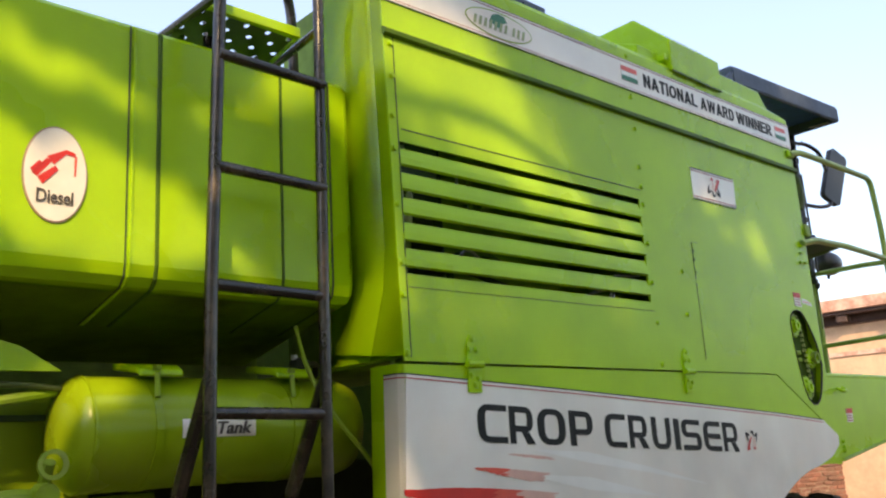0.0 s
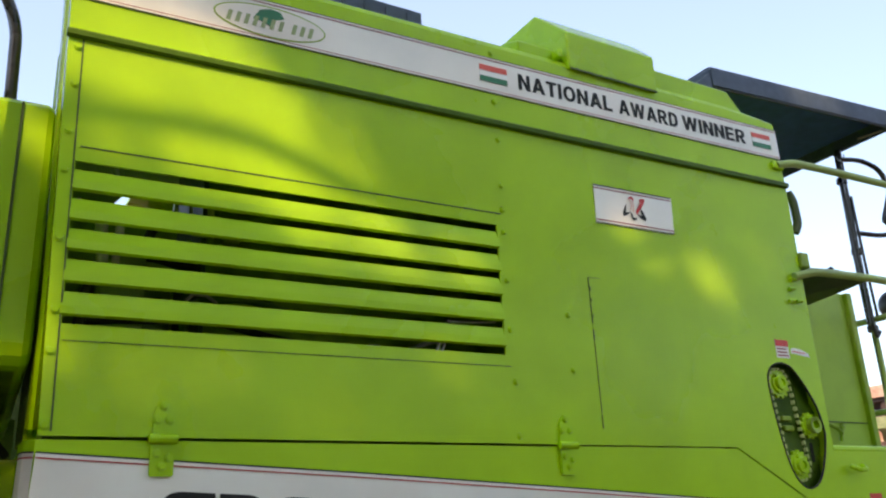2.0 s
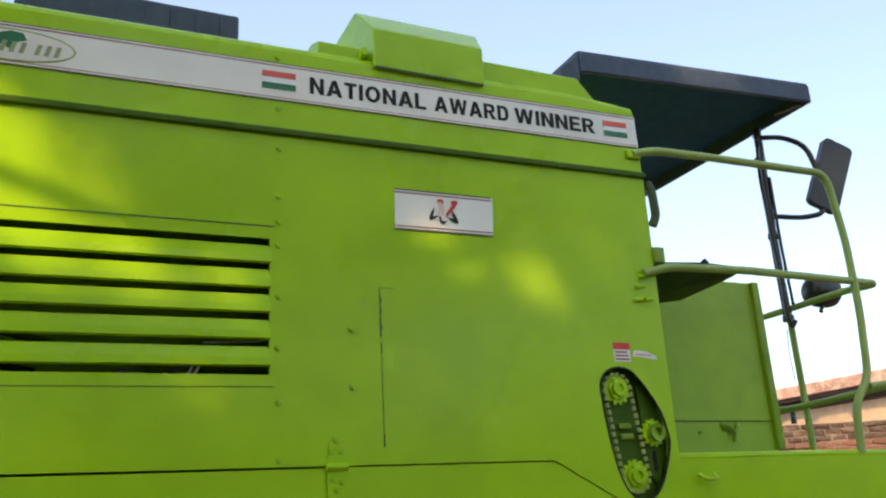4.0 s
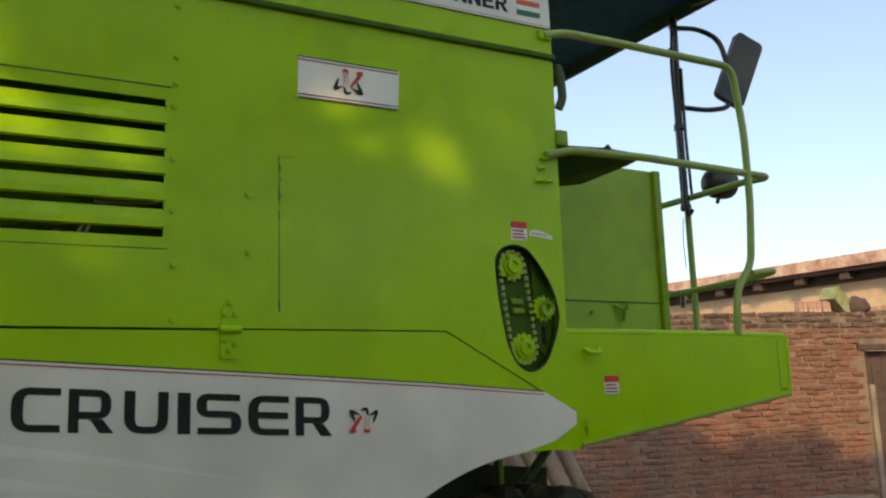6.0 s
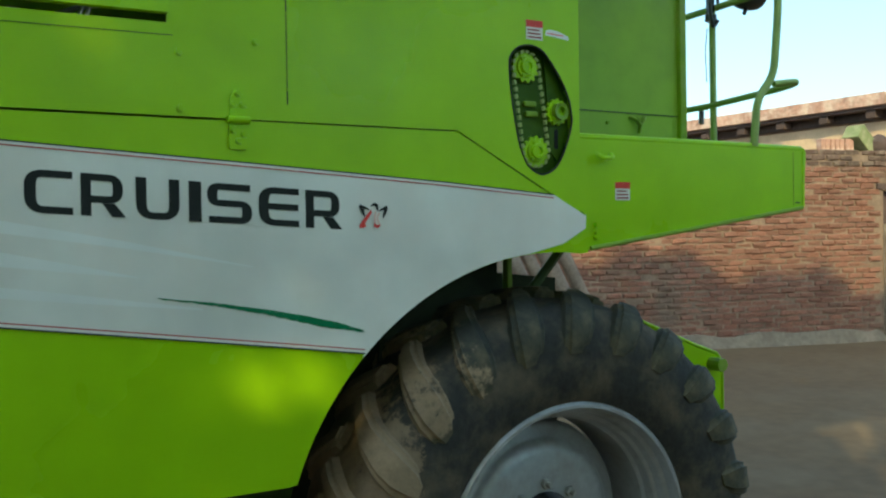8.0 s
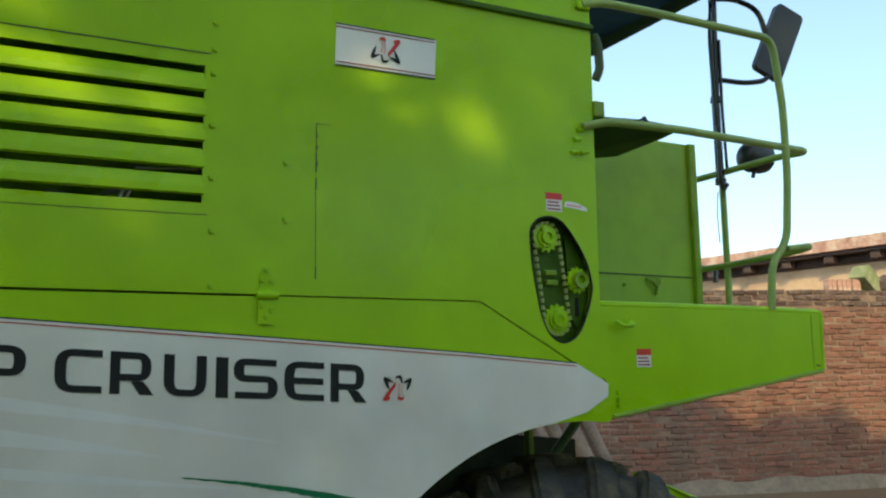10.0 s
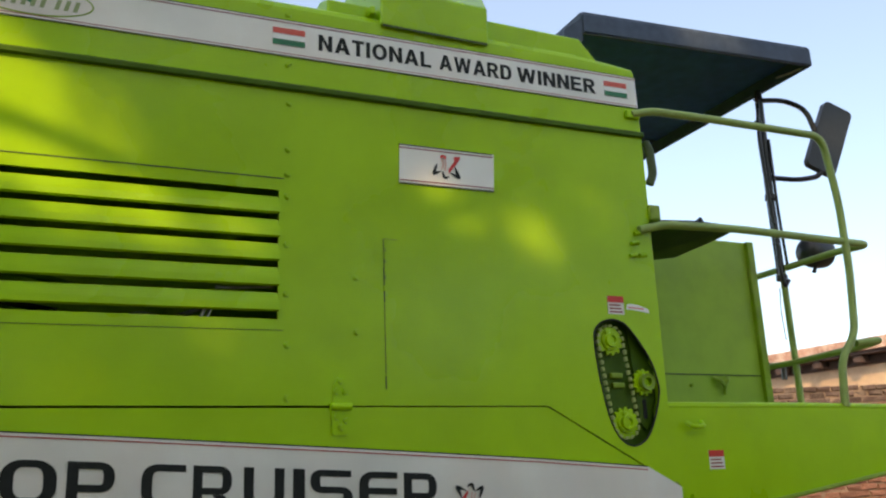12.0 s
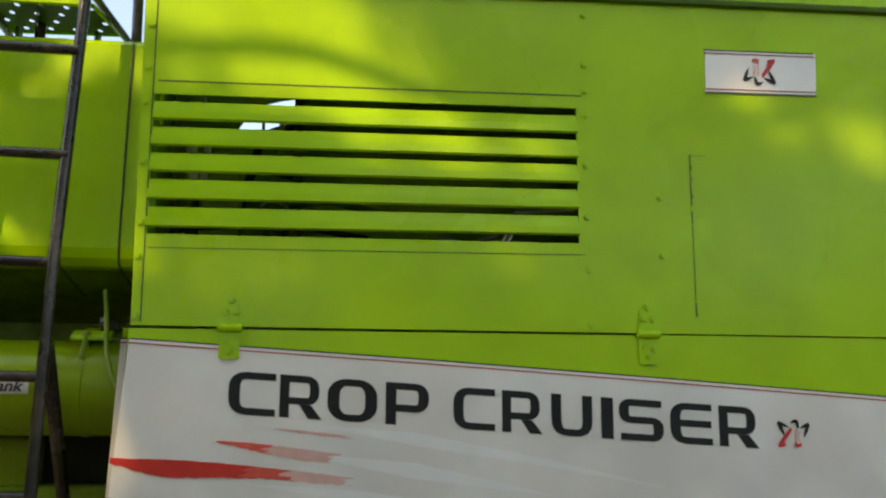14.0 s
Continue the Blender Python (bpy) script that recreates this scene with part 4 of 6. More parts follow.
# black ring stands in for the dark gap inside the opening's edge
part("opening_shade_ring", plate([(1.815 + (x - 1.815) * 1.014, 2.008 + (z - 2.008) * 1.010) for x, z in CHAIN_HOLE], -0.0022, 0.004, holes=([(1.815 + (x - 1.815) * 0.985, 2.008 + (z - 2.008) * 0.99) for x, z in CHAIN_HOLE],)), HOSE, harvester, "black ring standing in for the shaded edge of the drive opening")


def sprocket(cx, cz, r, teeth, y, parent, name="sprocket"):
    ring = []
    for i in range(teeth * 4):
        a = 2 * math.pi * i / (teeth * 4)
        k = r * (1.0 if i % 4 in (0, 1) else 0.84)
        ring.append((cx + k * math.cos(a), cz + k * math.sin(a)))
    s = part(name, plate(ring, y, y + 0.008), GREEN, parent, "green painted toothed sprocket")
    part("boss", lathe([(0.0, -0.008), (r * 0.26, -0.008), (r * 0.28, -0.015), (r * 0.46, -0.015), (r * 0.50, -0.006), (r * 0.66, -0.004), (r * 0.70, 0.0)], (cx, y, cz), n=18), GREEN, s, smooth=False)
    bolts([(cx + r * 0.58 * math.cos(k * 2.1 + cz), cz + r * 0.58 * math.sin(k * 2.1 + cz)) for k in range(3)], y - 0.004, s, DARKER_LIME)
    return s


drive = part("chain", bmesh.new(), CHAIN_STEEL, harvester, "greasy roller chain")
SP1, SP2, CHAIN_R = Vector((1.775, 0, 2.131)), Vector((1.806, 0, 1.895)), 0.043
sprocket(SP1.x, SP1.z, 0.045, 13, 0.018, drive)
sprocket(SP2.x, SP2.z, 0.045, 13, 0.018, drive)
sprocket(1.880, 2.010, 0.039, 13, 0.016, drive, "idler_sprocket")
part("guard_plate", plate([(1.845, 2.165), (1.925, 2.05), (1.925, 1.96), (1.885, 1.87), (1.862, 1.90)], 0.028, 0.031), BOTTLE_GREEN, drive, "dark green guard plate")
part("idler_ring", lathe([(0.014, -0.020), (0.024, -0.022), (0.024, 0.0), (0.014, 0.0)], (1.880, 0.015, 2.010), n=20), DARKER_LIME, drive)
axis = (SP1 - SP2).normalized()
side = Vector((axis.z, 0, -axis.x))
loop = [SP2 + side * CHAIN_R + (SP1 - SP2) * (i / 12) for i in range(12)]
loop += [SP1 + (side * math.cos(math.pi * i / 7) + axis * math.sin(math.pi * i / 7)) * CHAIN_R for i in range(7)]
loop += [SP1 - side * CHAIN_R + (SP2 - SP1) * (i / 12) for i in range(12)]
loop += [SP2 + (-side * math.cos(math.pi * i / 7) - axis * math.sin(math.pi * i / 7)) * CHAIN_R for i in range(7)]
link_bm = bmesh.new()
for y in (-0.005, 0.003):
    plate(round_rect(-0.0068, 0.0068, -0.0038, 0.0038, 0.0037, 3), y, y + 0.0018, bm=link_bm)
link_mesh = bpy.data.meshes.new("chain_link")
link_bm.to_mesh(link_mesh)
link_bm.free()
for i, p in enumerate(loop):
    d = loop[(i + 1) % len(loop)] - p
    ob = part("chain_link", link_mesh, CHAIN_STEEL, drive)
    ob.matrix_local = Matrix.Translation((p.x, 0.018 + (0.002 if i % 2 else 0), p.z)) @ Matrix.Rotation(math.atan2(-d.z, d.x), 4, "Y")
part("tensioner", box(1.773, 1.815, 0.024, 0.037, 2.022, 2.038, 0.004), DARKER_LIME, drive)
part("tensioner", box(1.777, 1.819, 0.024, 0.037, 1.994, 2.010, 0.004), DARKER_LIME, drive)
part("adjuster_slot", plate(round_rect(1.876, 1.889, 1.905, 1.962, 0.006), 0.0262, 0.0278), BLACK, drive, "dark adjuster slot")

# ---- roof boxes and dark screen ----


def extrude_x(profile, x0, x1, lean0=None, lean1=None):
    """A closed (y, z) profile drawn out along x; lean shifts an end in x as a function of (y, z)."""
    bm = bmesh.new()
    a = [bm.verts.new((x0 + (lean0(y, z) if lean0 else 0), y, z)) for y, z in profile]
    b = [bm.verts.new((x1 + (lean1(y, z) if lean1 else 0), y, z)) for y, z in profile]
    for j in range(len(profile)):
        k = (j + 1) % len(profile)
        bm.faces.new((a[j], a[k], b[k], b[j]))
    bm.faces.new(a)
    bm.faces.new(b[::-1])
    bmesh.ops.recalc_face_normals(bm, faces=bm.faces[:])
    bmesh.ops.bevel(bm, geom=bm.edges[:], offset=0.004, segments=1, affect="EDGES")
    return bm


cowl = part("roof_cowl", extrude_x([(-0.010, 3.002), (-0.010, 3.122), (0.122, 3.250), (0.42, 3.250), (0.42, 3.002)], 1.076, 1.416,
                                   lambda y, z: -0.006 if y > 0.1 else 0, lambda y, z: 0.055 if z > 3.2 else 0.0), GREEN, harvester, "lime green stepped roof cowl")
part("cowl_step", extrude_x([(0.03, 3.02), (0.03, 3.075), (0.10, 3.105), (0.32, 3.105), (0.32, 3.02)], 0.930, 1.066), GREEN, cowl)
part("cowl_step", extrude_x([(0.012, 3.015), (0.012, 3.095), (0.09, 3.135), (0.40, 3.135), (0.40, 3.015)], 1.416, 1.80, None, lambda y, z: 0.03 - (z - 3.015) * 0.9), GREEN, cowl)
part("cowl_latch", box(1.045, 1.062, -0.004, 0.028, 3.035, 3.06, 0.003), GREEN, cowl)
part("cowl_seam", box(1.080, 1.41, -0.0125, -0.0103, 2.998, 3.004), DEEP, cowl)
screen = part("roof_screen", box(0.17, 0.765, 0.28, 1.0, 3.10, 3.268, 0.006), NAVY, harvester, "dark slate coloured roof screen")
for i in range(4, 12):
    part("screen_rib", box(-0.06 + i * 0.07, -0.052 + i * 0.07, 0.274, 0.282, 3.11, 3.25), NAVY, screen)
part("screen_base", box(0.165, 0.93, 0.20, 1.0, 3.022, 3.10, 0.006), GREEN, screen)

# ---- canopy over the operator's place ----
def canopy_z(x):
    return 3.318 + (x - 1.885) * 0.0550


bm = bmesh.new()
ringz = []
for inset, dz in ((0.0, -0.090), (0.0, -0.012), (0.012, 0.0), (0.25, 0.012)):
    ringz.append([bm.verts.new((x, y, canopy_z(x) + dz)) for x, y in ((1.885 + inset * 0.7, 0.170 + inset), (2.969 - inset * 0.7, 0.170 + inset), (2.969 - inset * 0.7, 1.55 - inset), (1.885 + inset * 0.7, 1.55 - inset))])
lower = [bm.verts.new((v.co.x + (0.02 if k in (0, 3) else -0.02), v.co.y + (0.02 if k < 2 else -0.02), v.co.z + 0.004)) for k, v in enumerate(ringz[0])]
upper = [bm.verts.new((v.co.x, v.co.y, v.co.z + 0.055)) for v in lower]
for a, b in zip([upper, lower] + ringz, [lower] + ringz):
    for j in range(4):
        bm.faces.new((a[j], a[(j + 1) % 4], b[(j + 1) % 4], b[j]))
bm.faces.new(ringz[-1])
bm.faces.new(upper[::-1])
bmesh.ops.recalc_face_normals(bm, faces=bm.faces[:])
bmesh.ops.bevel(bm, geom=[e for e in bm.edges if e.calc_face_angle(0) > 0.5], offset=0.006, segments=2, affect="EDGES")
canopy = part("canopy", bm, NAVY, harvester, "dark slate sheet-metal sun canopy")
part("canopy_flange", plate([(1.80, 3.11), (1.885, 3.20), (1.885, 3.285), (1.81, 3.225)], 0.172, 0.19), NAVY, canopy)
# blue sheet added to lighten the shaded underside of the canopy
bm = bmesh.new()
bm.faces.new([bm.verts.new((x, y, canopy_z(x) - 0.038)) for x, y in ((1.912, 0.197), (2.942, 0.197), (2.942, 1.52), (1.912, 1.52))])
bmesh.ops.solidify(bm, geom=bm.faces[:], thickness=0.004)
bmesh.ops.recalc_face_normals(bm, faces=bm.faces[:])
part("underside_sheet", bm, UNDERSIDE_BLUE, canopy, "added blue sheet that lightens the canopy's underside")
part("underside_seam", tube([(1.92, 1.12, canopy_z(1.92) - 0.045), (2.93, 1.12, canopy_z(2.93) - 0.045)], 0.006, 6), NAVY, canopy)
part("canopy_edge_bar", tube([(2.90, 0.30, 3.285), (2.93, 0.26, 3.292), (2.96, 0.21, 3.300)], 0.005, 8), STEEL, canopy, "bright bare edge of the canopy frame")
part("canopy_post", tube([(2.880, 0.40, 2.49), (2.880, 0.40, 2.80), (2.896, 0.40, 3.27)], 0.016, 10), BLACK_PAINT, harvester, "black canopy post")
part("wiring", tube([(2.872, 0.385, 3.22), (2.847, 0.38, 3.05), (2.852, 0.38, 2.80), (2.864, 0.38, 2.62), (2.857, 0.38, 2.50), (2.872, 0.38, 2.43), (2.897, 0.38, 2.46)], 0.008, 8, corner=0.05), BLACK_PAINT, harvester, "black cable taped to the post")
part("wiring", tube([(2.902, 0.385, 3.05), (2.887, 0.375, 2.75), (2.894, 0.375, 2.52)], 0.006, 8, corner=0.05), BLACK_PAINT, harvester, "black cable taped to the post")
part("wiring", tube([(2.822, 0.36, 2.42), (2.812, 0.36, 2.33), (2.817, 0.36, 2.22)], 0.002, 5), BLACK_PAINT, harvester, "thin hanging wire")
part("wiring", tube([(2.842, 0.39, 3.235), (2.812, 0.33, 3.17), (2.782, 0.30, 3.19)], 0.002, 5, corner=0.03), BLACK_PAINT, harvester, "thin hanging wire")
for z in (2.47, 2.80, 3.12):
    part("tape", tube([(2.876, 0.395, z - 0.01), (2.878, 0.395, z + 0.012)], 0.022, 10), BLACK_PAINT, harvester)

# rear-view mirror on its bent arms
mirror = part("mirror", bmesh.new(), MIRROR_BACK, harvester, "black rectangular rear-view mirror on bent arms")
ob = part("mirror_housing", plate(round_rect(-0.066, 0.066, -0.158, 0.158, 0.022), -0.014, 0.016), MIRROR_BACK, mirror)
ob.matrix_local = pose(3.174, 0.328, 3.066, 0, 25, -12)
ob = part("mirror_pane", plate(round_rect(-0.058, 0.058, -0.150, 0.150, 0.018), 0.0165, 0.0185), SILVER_GLASS, mirror)
ob.matrix_local = pose(3.174, 0.328, 3.066, 0, 25, -12)
part("mirror_arm", tube([(2.897, 0.39, 3.225), (3.00, 0.372, 3.235), (3.098, 0.350, 3.20), (3.124, 0.338, 3.08)], 0.011, 8, corner=0.05), BLACK_PAINT, mirror)
part("mirror_arm", tube([(2.890, 0.39, 2.885), (3.01, 0.362, 2.88), (3.113, 0.340, 2.90), (3.134, 0.333, 2.98)], 0.011, 8, corner=0.04), BLACK_PAINT, mirror)
lamp = part("work_lamp", lathe([(0.0, -0.064), (0.034, -0.060), (0.054, -0.042), (0.062, -0.012), (0.063, 0.03), (0.058, 0.058), (0.045, 0.066), (0.0, 0.062)], (3.068, 0.395, 2.588), axis="X", n=22), MIRROR_BACK, harvester, "round black work lamp", smooth=True)
part("lamp_bracket", tube([(3.071, 0.395, 2.54), (3.05, 0.39, 2.505)], 0.008, 8), MIRROR_BACK, lamp)

# ---- operator's platform, cab side and rails ----
platform = part("platform_side", plate([(1.970, 1.612), (2.89, 1.734), (2.898, 1.744), (2.911, 1.922), (2.904, 1.938), (2.888, 1.943), (1.944, 1.949), (1.944, 1.732), (1.967, 1.714)], 0.0026, 0.0085),
                GREEN, harvester, "lime green platform side sheet")
part("folded_edge", tube([(1.950, 0.0135, 1.941), (2.50, 0.0135, 1.940), (2.892, 0.0135, 1.936)], 0.0125, 10), GREEN, platform)
part("folded_edge", tube([(1.980, -0.001, 1.617), (2.886, -0.001, 1.737)], 0.007, 8), DUSTY, platform)
part("seam", plate(rect(2.8465, 2.848, 1.745, 1.925), 0.0012, 0.0024), DARKER_LIME, platform)
part("platform_floor", extrude_x([(0.004, 1.922), (0.004, 1.941), (1.55, 1.941), (1.55, 1.922)], 1.965, 2.9), DUSTY, harvester)
part("platform_front", box(2.892, 2.900, 0.0, 1.55, 1.742, 1.93), GREEN, harvester)
part("drain_slot", plate(rect(2.856, 2.879, 1.752, 1.757), 0.0010, 0.0024), DEEP, platform)
for z in (1.650, 1.685, 1.665):
    part("bolt", tube([(2.000, 0.002, z), (2.000, -0.010, z)], 0.007, 6), GREEN, platform)
cab = part("cab_side", box(1.945, 2.688, 0.36, 1.10, 1.942, 2.590, 0.008), SHADED_CAB_GREEN, harvester, "cab side box behind the rails, green darkened for its shade")
part("cab_edge_strip", box(2.668, 2.700, 0.342, 0.362, 1.985, 2.588, 0.004), DUSTY, cab)
part("seam", plate([(1.95, 2.083), (2.667, 2.080), (2.667, 2.084), (1.95, 2.087)], 0.3572, 0.3592), DEEP, cab)
part("cab_clip", tube([(2.442, 0.358, 2.072), (2.460, 0.340, 2.058), (2.475, 0.340, 2.040), (2.490, 0.340, 2.060), (2.510, 0.358, 2.072)], 0.008, 8), DUSTY, cab)
part("cab_clip", tube([(2.476, 0.342, 2.04), (2.476, 0.346, 2.012)], 0.007, 8), DUSTY, cab)
part("cab_clip", tube([(2.34, 0.359, 2.045), (2.34, 0.35, 2.045)], 0.006, 8), DUSTY, cab)

RAIL = 0.0130
part("top_rail", tube([(1.915, -0.006, 2.852), (1.99, -0.012, 2.872), (2.17, -0.010, 2.879), (2.740, -0.006, 2.888), (2.772, -0.006, 2.65), (2.774, -0.004, 2.40), (2.752, -0.002, 2.175), (2.674, 0.000, 2.095), (2.663, 0.004, 1.940)], RAIL, 12, corner=0.055),
     RAIL_GREEN, harvester, "lime green bent tube handrail", smooth=True)
part("rail_pad", box(1.895, 1.945, -0.012, 0.0, 2.838, 2.866, 0.004), GREEN, harvester)
part("mid_rail", tube([(1.90, -0.008, 2.468), (1.985, -0.022, 2.490), (2.28, -0.024, 2.499), (2.899, 0.006, 2.504), (2.903, 0.14, 2.514), (2.905, 0.46, 2.513), (2.885, 1.0, 2.51)], RAIL, 12, corner=0.04), RAIL_GREEN, harvester, "lime green bent tube handrail", smooth=True)
part("low_rail", tube([(2.752, -0.002, 2.148), (2.838, -0.028, 2.158), (2.857, 0.02, 2.154), (2.866, 0.10, 2.150), (2.888, 0.42, 2.142), (2.87, 1.0, 2.140)], RAIL * 0.9, 12, corner=0.03), RAIL_GREEN, harvester, "lime green bent tube handrail", smooth=True)
part("rail_post", tube([(2.890, 0.40, 1.942), (2.890, 0.40, 2.514)], RAIL, 12), RAIL_GREEN, harvester, "lime green tube post", smooth=True)
# shelf coloured dark to put the shade of its underside in
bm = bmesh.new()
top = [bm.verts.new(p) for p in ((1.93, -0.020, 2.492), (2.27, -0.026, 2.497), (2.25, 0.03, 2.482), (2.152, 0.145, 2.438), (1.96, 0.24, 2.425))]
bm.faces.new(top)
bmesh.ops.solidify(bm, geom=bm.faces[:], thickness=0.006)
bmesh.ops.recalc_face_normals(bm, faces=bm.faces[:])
part("corner_shelf", bm, DEEP, harvester, "sheet shelf under the handrail coloured dark for its shaded underside")
part("hand_lever", tube([(2.82, 0.60, 2.158), (2.94, 0.60, 2.162), (3.065, 0.60, 2.167)], 0.006, 8), DEEP, harvester, "thin dark control bar")
part("hand_lever", tube([(3.030, 0.60, 2.164), (3.028, 0.60, 2.101)], 0.011, 8), DARK_STEEL, harvester)
part("lever", tube([(2.262, 0.08, 2.508), (2.235, 0.08, 2.535), (2.212, 0.08, 2.556)], 0.006, 8, r_end=0.012), BLACK_PAINT, harvester, "black lever knob")
part("cover_strip", tube([(1.97, 0.03, 2.515), (2.15, 0.02, 2.524), (2.33, 0.01, 2.516)], 0.005, 6), BLACK_PAINT, harvester)

# ---- drive wheel ----
WX, WZ, WY = 1.905, 0.750, -0.028
HUB_Z = WZ + 0.034


def build_wheel():
    wheel = part("drive_wheel", bmesh.new(), RUBBER, harvester, "big muddy tractor-tread wheel with a silver rim")
    side_profile = [(0.412, 0.045), (0.432, 0.022), (0.49, 0.004), (0.55, -0.006), (0.61, -0.004), (0.660, 0.014), (0.694, 0.045), (0.711, 0.10), (0.717, 0.22), (0.711, 0.34), (0.694, 0.395), (0.660, 0.426), (0.60, 0.44), (0.50, 0.436), (0.425, 0.40)]
    part("tyre", lathe(side_profile, (WX, WY, WZ), n=72), RUBBER, wheel, "dusty black rubber tyre", smooth=True)
    # one tread lug: a broad rounded bar that follows the tyre from its flank over the shoulder to the crown
    bm = bmesh.new()
    stations = ((0.560, -0.006, -1.00, 0.00, 0.003, 0.030, -0.02), (0.605, -0.004, -0.97, 0.22, 0.014, 0.048, 0.0), (0.648, 0.008, -0.85, 0.53, 0.023, 0.056, 0.016), (0.685, 0.034, -0.62, 0.78, 0.030, 0.055, 0.040),
                (0.707, 0.085, -0.22, 0.97, 0.033, 0.047, 0.078), (0.716, 0.150, -0.05, 1.0, 0.034, 0.040, 0.125), (0.717, 0.225, 0.0, 1.0, 0.034, 0.036, 0.185))
    rings = []
    for r, y, ny, nr, h, w, turn in stations:
        ring = []
        for lift, k in ((-0.02, -1.25), (h, -0.85), (h, 0.85), (-0.02, 1.25)):
            rr = r + nr * lift
            a = turn * 1.1 + k * w / rr
            ring.append(bm.verts.new((rr * math.sin(a), y + ny * lift, rr * math.cos(a))))
        rings.append(ring)
    for a, b in zip(rings, rings[1:]):
        for j in range(3):
            bm.faces.new((a[j], a[j + 1], b[j + 1], b[j]))
    bm.faces.new(rings[0])
    bm.faces.new(rings[-1][::-1])
    bmesh.ops.recalc_face_normals(bm, faces=bm.faces[:])
    bmesh.ops.bevel(bm, geom=[e for e in bm.edges if e.calc_face_angle(0) > 0.5], offset=0.012, segments=3, affect="EDGES")
    lug = bpy.data.meshes.new("tread_lug")
    bm.to_mesh(lug)
    bm.free()
    count = 23
    for i in range(count):
        for mirror_side in (0, 1):
            ob = part("tread_lug", lug, LUG_RUBBER, wheel, smooth=True)
            m = Matrix.Translation((WX, WY, WZ)) @ Matrix.Rotation(2 * math.pi * (i + 0.5 * mirror_side) / count, 4, "Y")
            if mirror_side:
                m = m @ Matrix.Translation((0, 0.432, 0)) @ Matrix.Diagonal((1, -1, 1, 1))
            ob.matrix_local = m
    part("rim", lathe([(0.429, 0.050), (0.427, 0.030), (0.417, 0.020), (0.409, 0.020), (0.404, 0.034), (0.401, 0.055), (0.390, 0.065), (0.384, 0.090), (0.374, 0.098), (0.369, 0.130), (0.361, 0.140), (0.357, 0.30), (0.400, 0.38)], (WX, WY, WZ), n=72), RIM_GREY, wheel, "scuffed silver steel rim", smooth=True).data.set_sharp_from_angle(angle=radians(18))
    disc = part("wheel_disc", lathe([(0.296, 0.36), (0.306, 0.265), (0.308, 0.235), (0.302, 0.218), (0.290, 0.210), (0.262, 0.206), (0.252, 0.196), (0.238, 0.180), (0.215, 0.172), (0.150, 0.168), (0.0, 0.168)], (WX, WY, HUB_Z), n=64), RIM_GREY, wheel, "dished silver wheel disc", smooth=True)
    for i in range(8):
        a = 2 * math.pi * i / 8
        x, z = WX + 0.124 * math.cos(a), HUB_Z + 0.124 * math.sin(a)
        part("lug_nut", lathe([(0.0, -0.034), (0.008, -0.034), (0.009, -0.016), (0.016, -0.016), (0.017, 0.0)], (x, WY + 0.170, z), n=6), STEEL, disc)
    part("hub", lathe([(0.0, -0.055), (0.070, -0.055), (0.088, -0.045), (0.095, -0.015), (0.100, 0.0)], (WX, WY + 0.170, HUB_Z), n=28), BLACK_PAINT, wheel, "black hub cap", smooth=True)


build_wheel()
part("axle", tube([(WX, 0.30, WZ), (WX, 1.5, WZ)], 0.09, 14), ARCH_SHADE, harvester)

# header bracket seen past the tyre, and the struts behind the wheel
bracket = part("header_bracket", plate([(2.45, 1.385), (2.655, 1.303), (2.853, 1.223), (2.960, 1.185), (2.980, 1.165), (2.993, 1.10), (2.990, 0.50), (2.50, 0.50)], 0.47, 0.486), GREEN, harvester, "lime green header bracket plate")
part("bracket_fold", tube([(2.45, 0.47, 1.385), (2.655, 0.47, 1.303), (2.853, 0.47, 1.223), (2.960, 0.47, 1.185), (2.980, 0.47, 1.165), (2.993, 0.47, 1.10), (2.990, 0.47, 0.52)], 0.006, 8), GREEN, bracket)
part("bracket_pin", tube([(2.935, 0.47, 1.145), (2.935, 0.41, 1.145)], 0.026, 10), DUSTY, bracket)
part("strut", tube([(2.10, 0.30, 1.62), (1.90, 0.30, 1.40)], 0.016, 8), DEEP, harvester, "dark green diagonal strut")
part("strut", box(1.872, 1.890, 0.28, 0.31, 1.35, 1.60, 0.003), DUSTY, harvester)
# dark plate added to hide the lit far side behind the arch
part("arch_blocker", box(1.45, 1.865, 0.33, 0.345, 1.25, 1.66), ARCH_SHADE, harvester, "added near-black plate closing the view behind the wheel arch")

# ---- diesel tank, ladder and air tank ----
bm = bmesh.new()
tank_profile = [(0.190, 2.668), (0.178, 2.655), (0.176, 2.14), (0.182, 2.115), (0.200, 2.098), (0.70, 2.000), (0.80, 2.00), (0.80, 2.68), (0.22, 2.682)]
ringsx = []
for x in (-1.9, -0.250, -0.238, -0.232):
    k = 0.0 if x < -0.24 else 0.006 if x < -0.236 else 0.016
    ringsx.append([bm.verts.new((x, y + (k if y < 0.5 else 0), z + (-k if z > 2.4 else k))) for y, z in tank_profile])
for a, b in zip(ringsx, ringsx[1:]):
    for j in range(len(tank_profile)):
        q = (j + 1) % len(tank_profile)
        bm.faces.new((a[j], a[q], b[q], b[j]))
bm.faces.new(ringsx[0])
bm.faces.new(ringsx[-1][::-1])
bmesh.ops.recalc_face_normals(bm, faces=bm.faces[:])
tank = part("diesel_tank", bm, GREEN, harvester, "large lime green diesel tank with welded seams")
tank.location = (0.008, -0.018, 0.0)
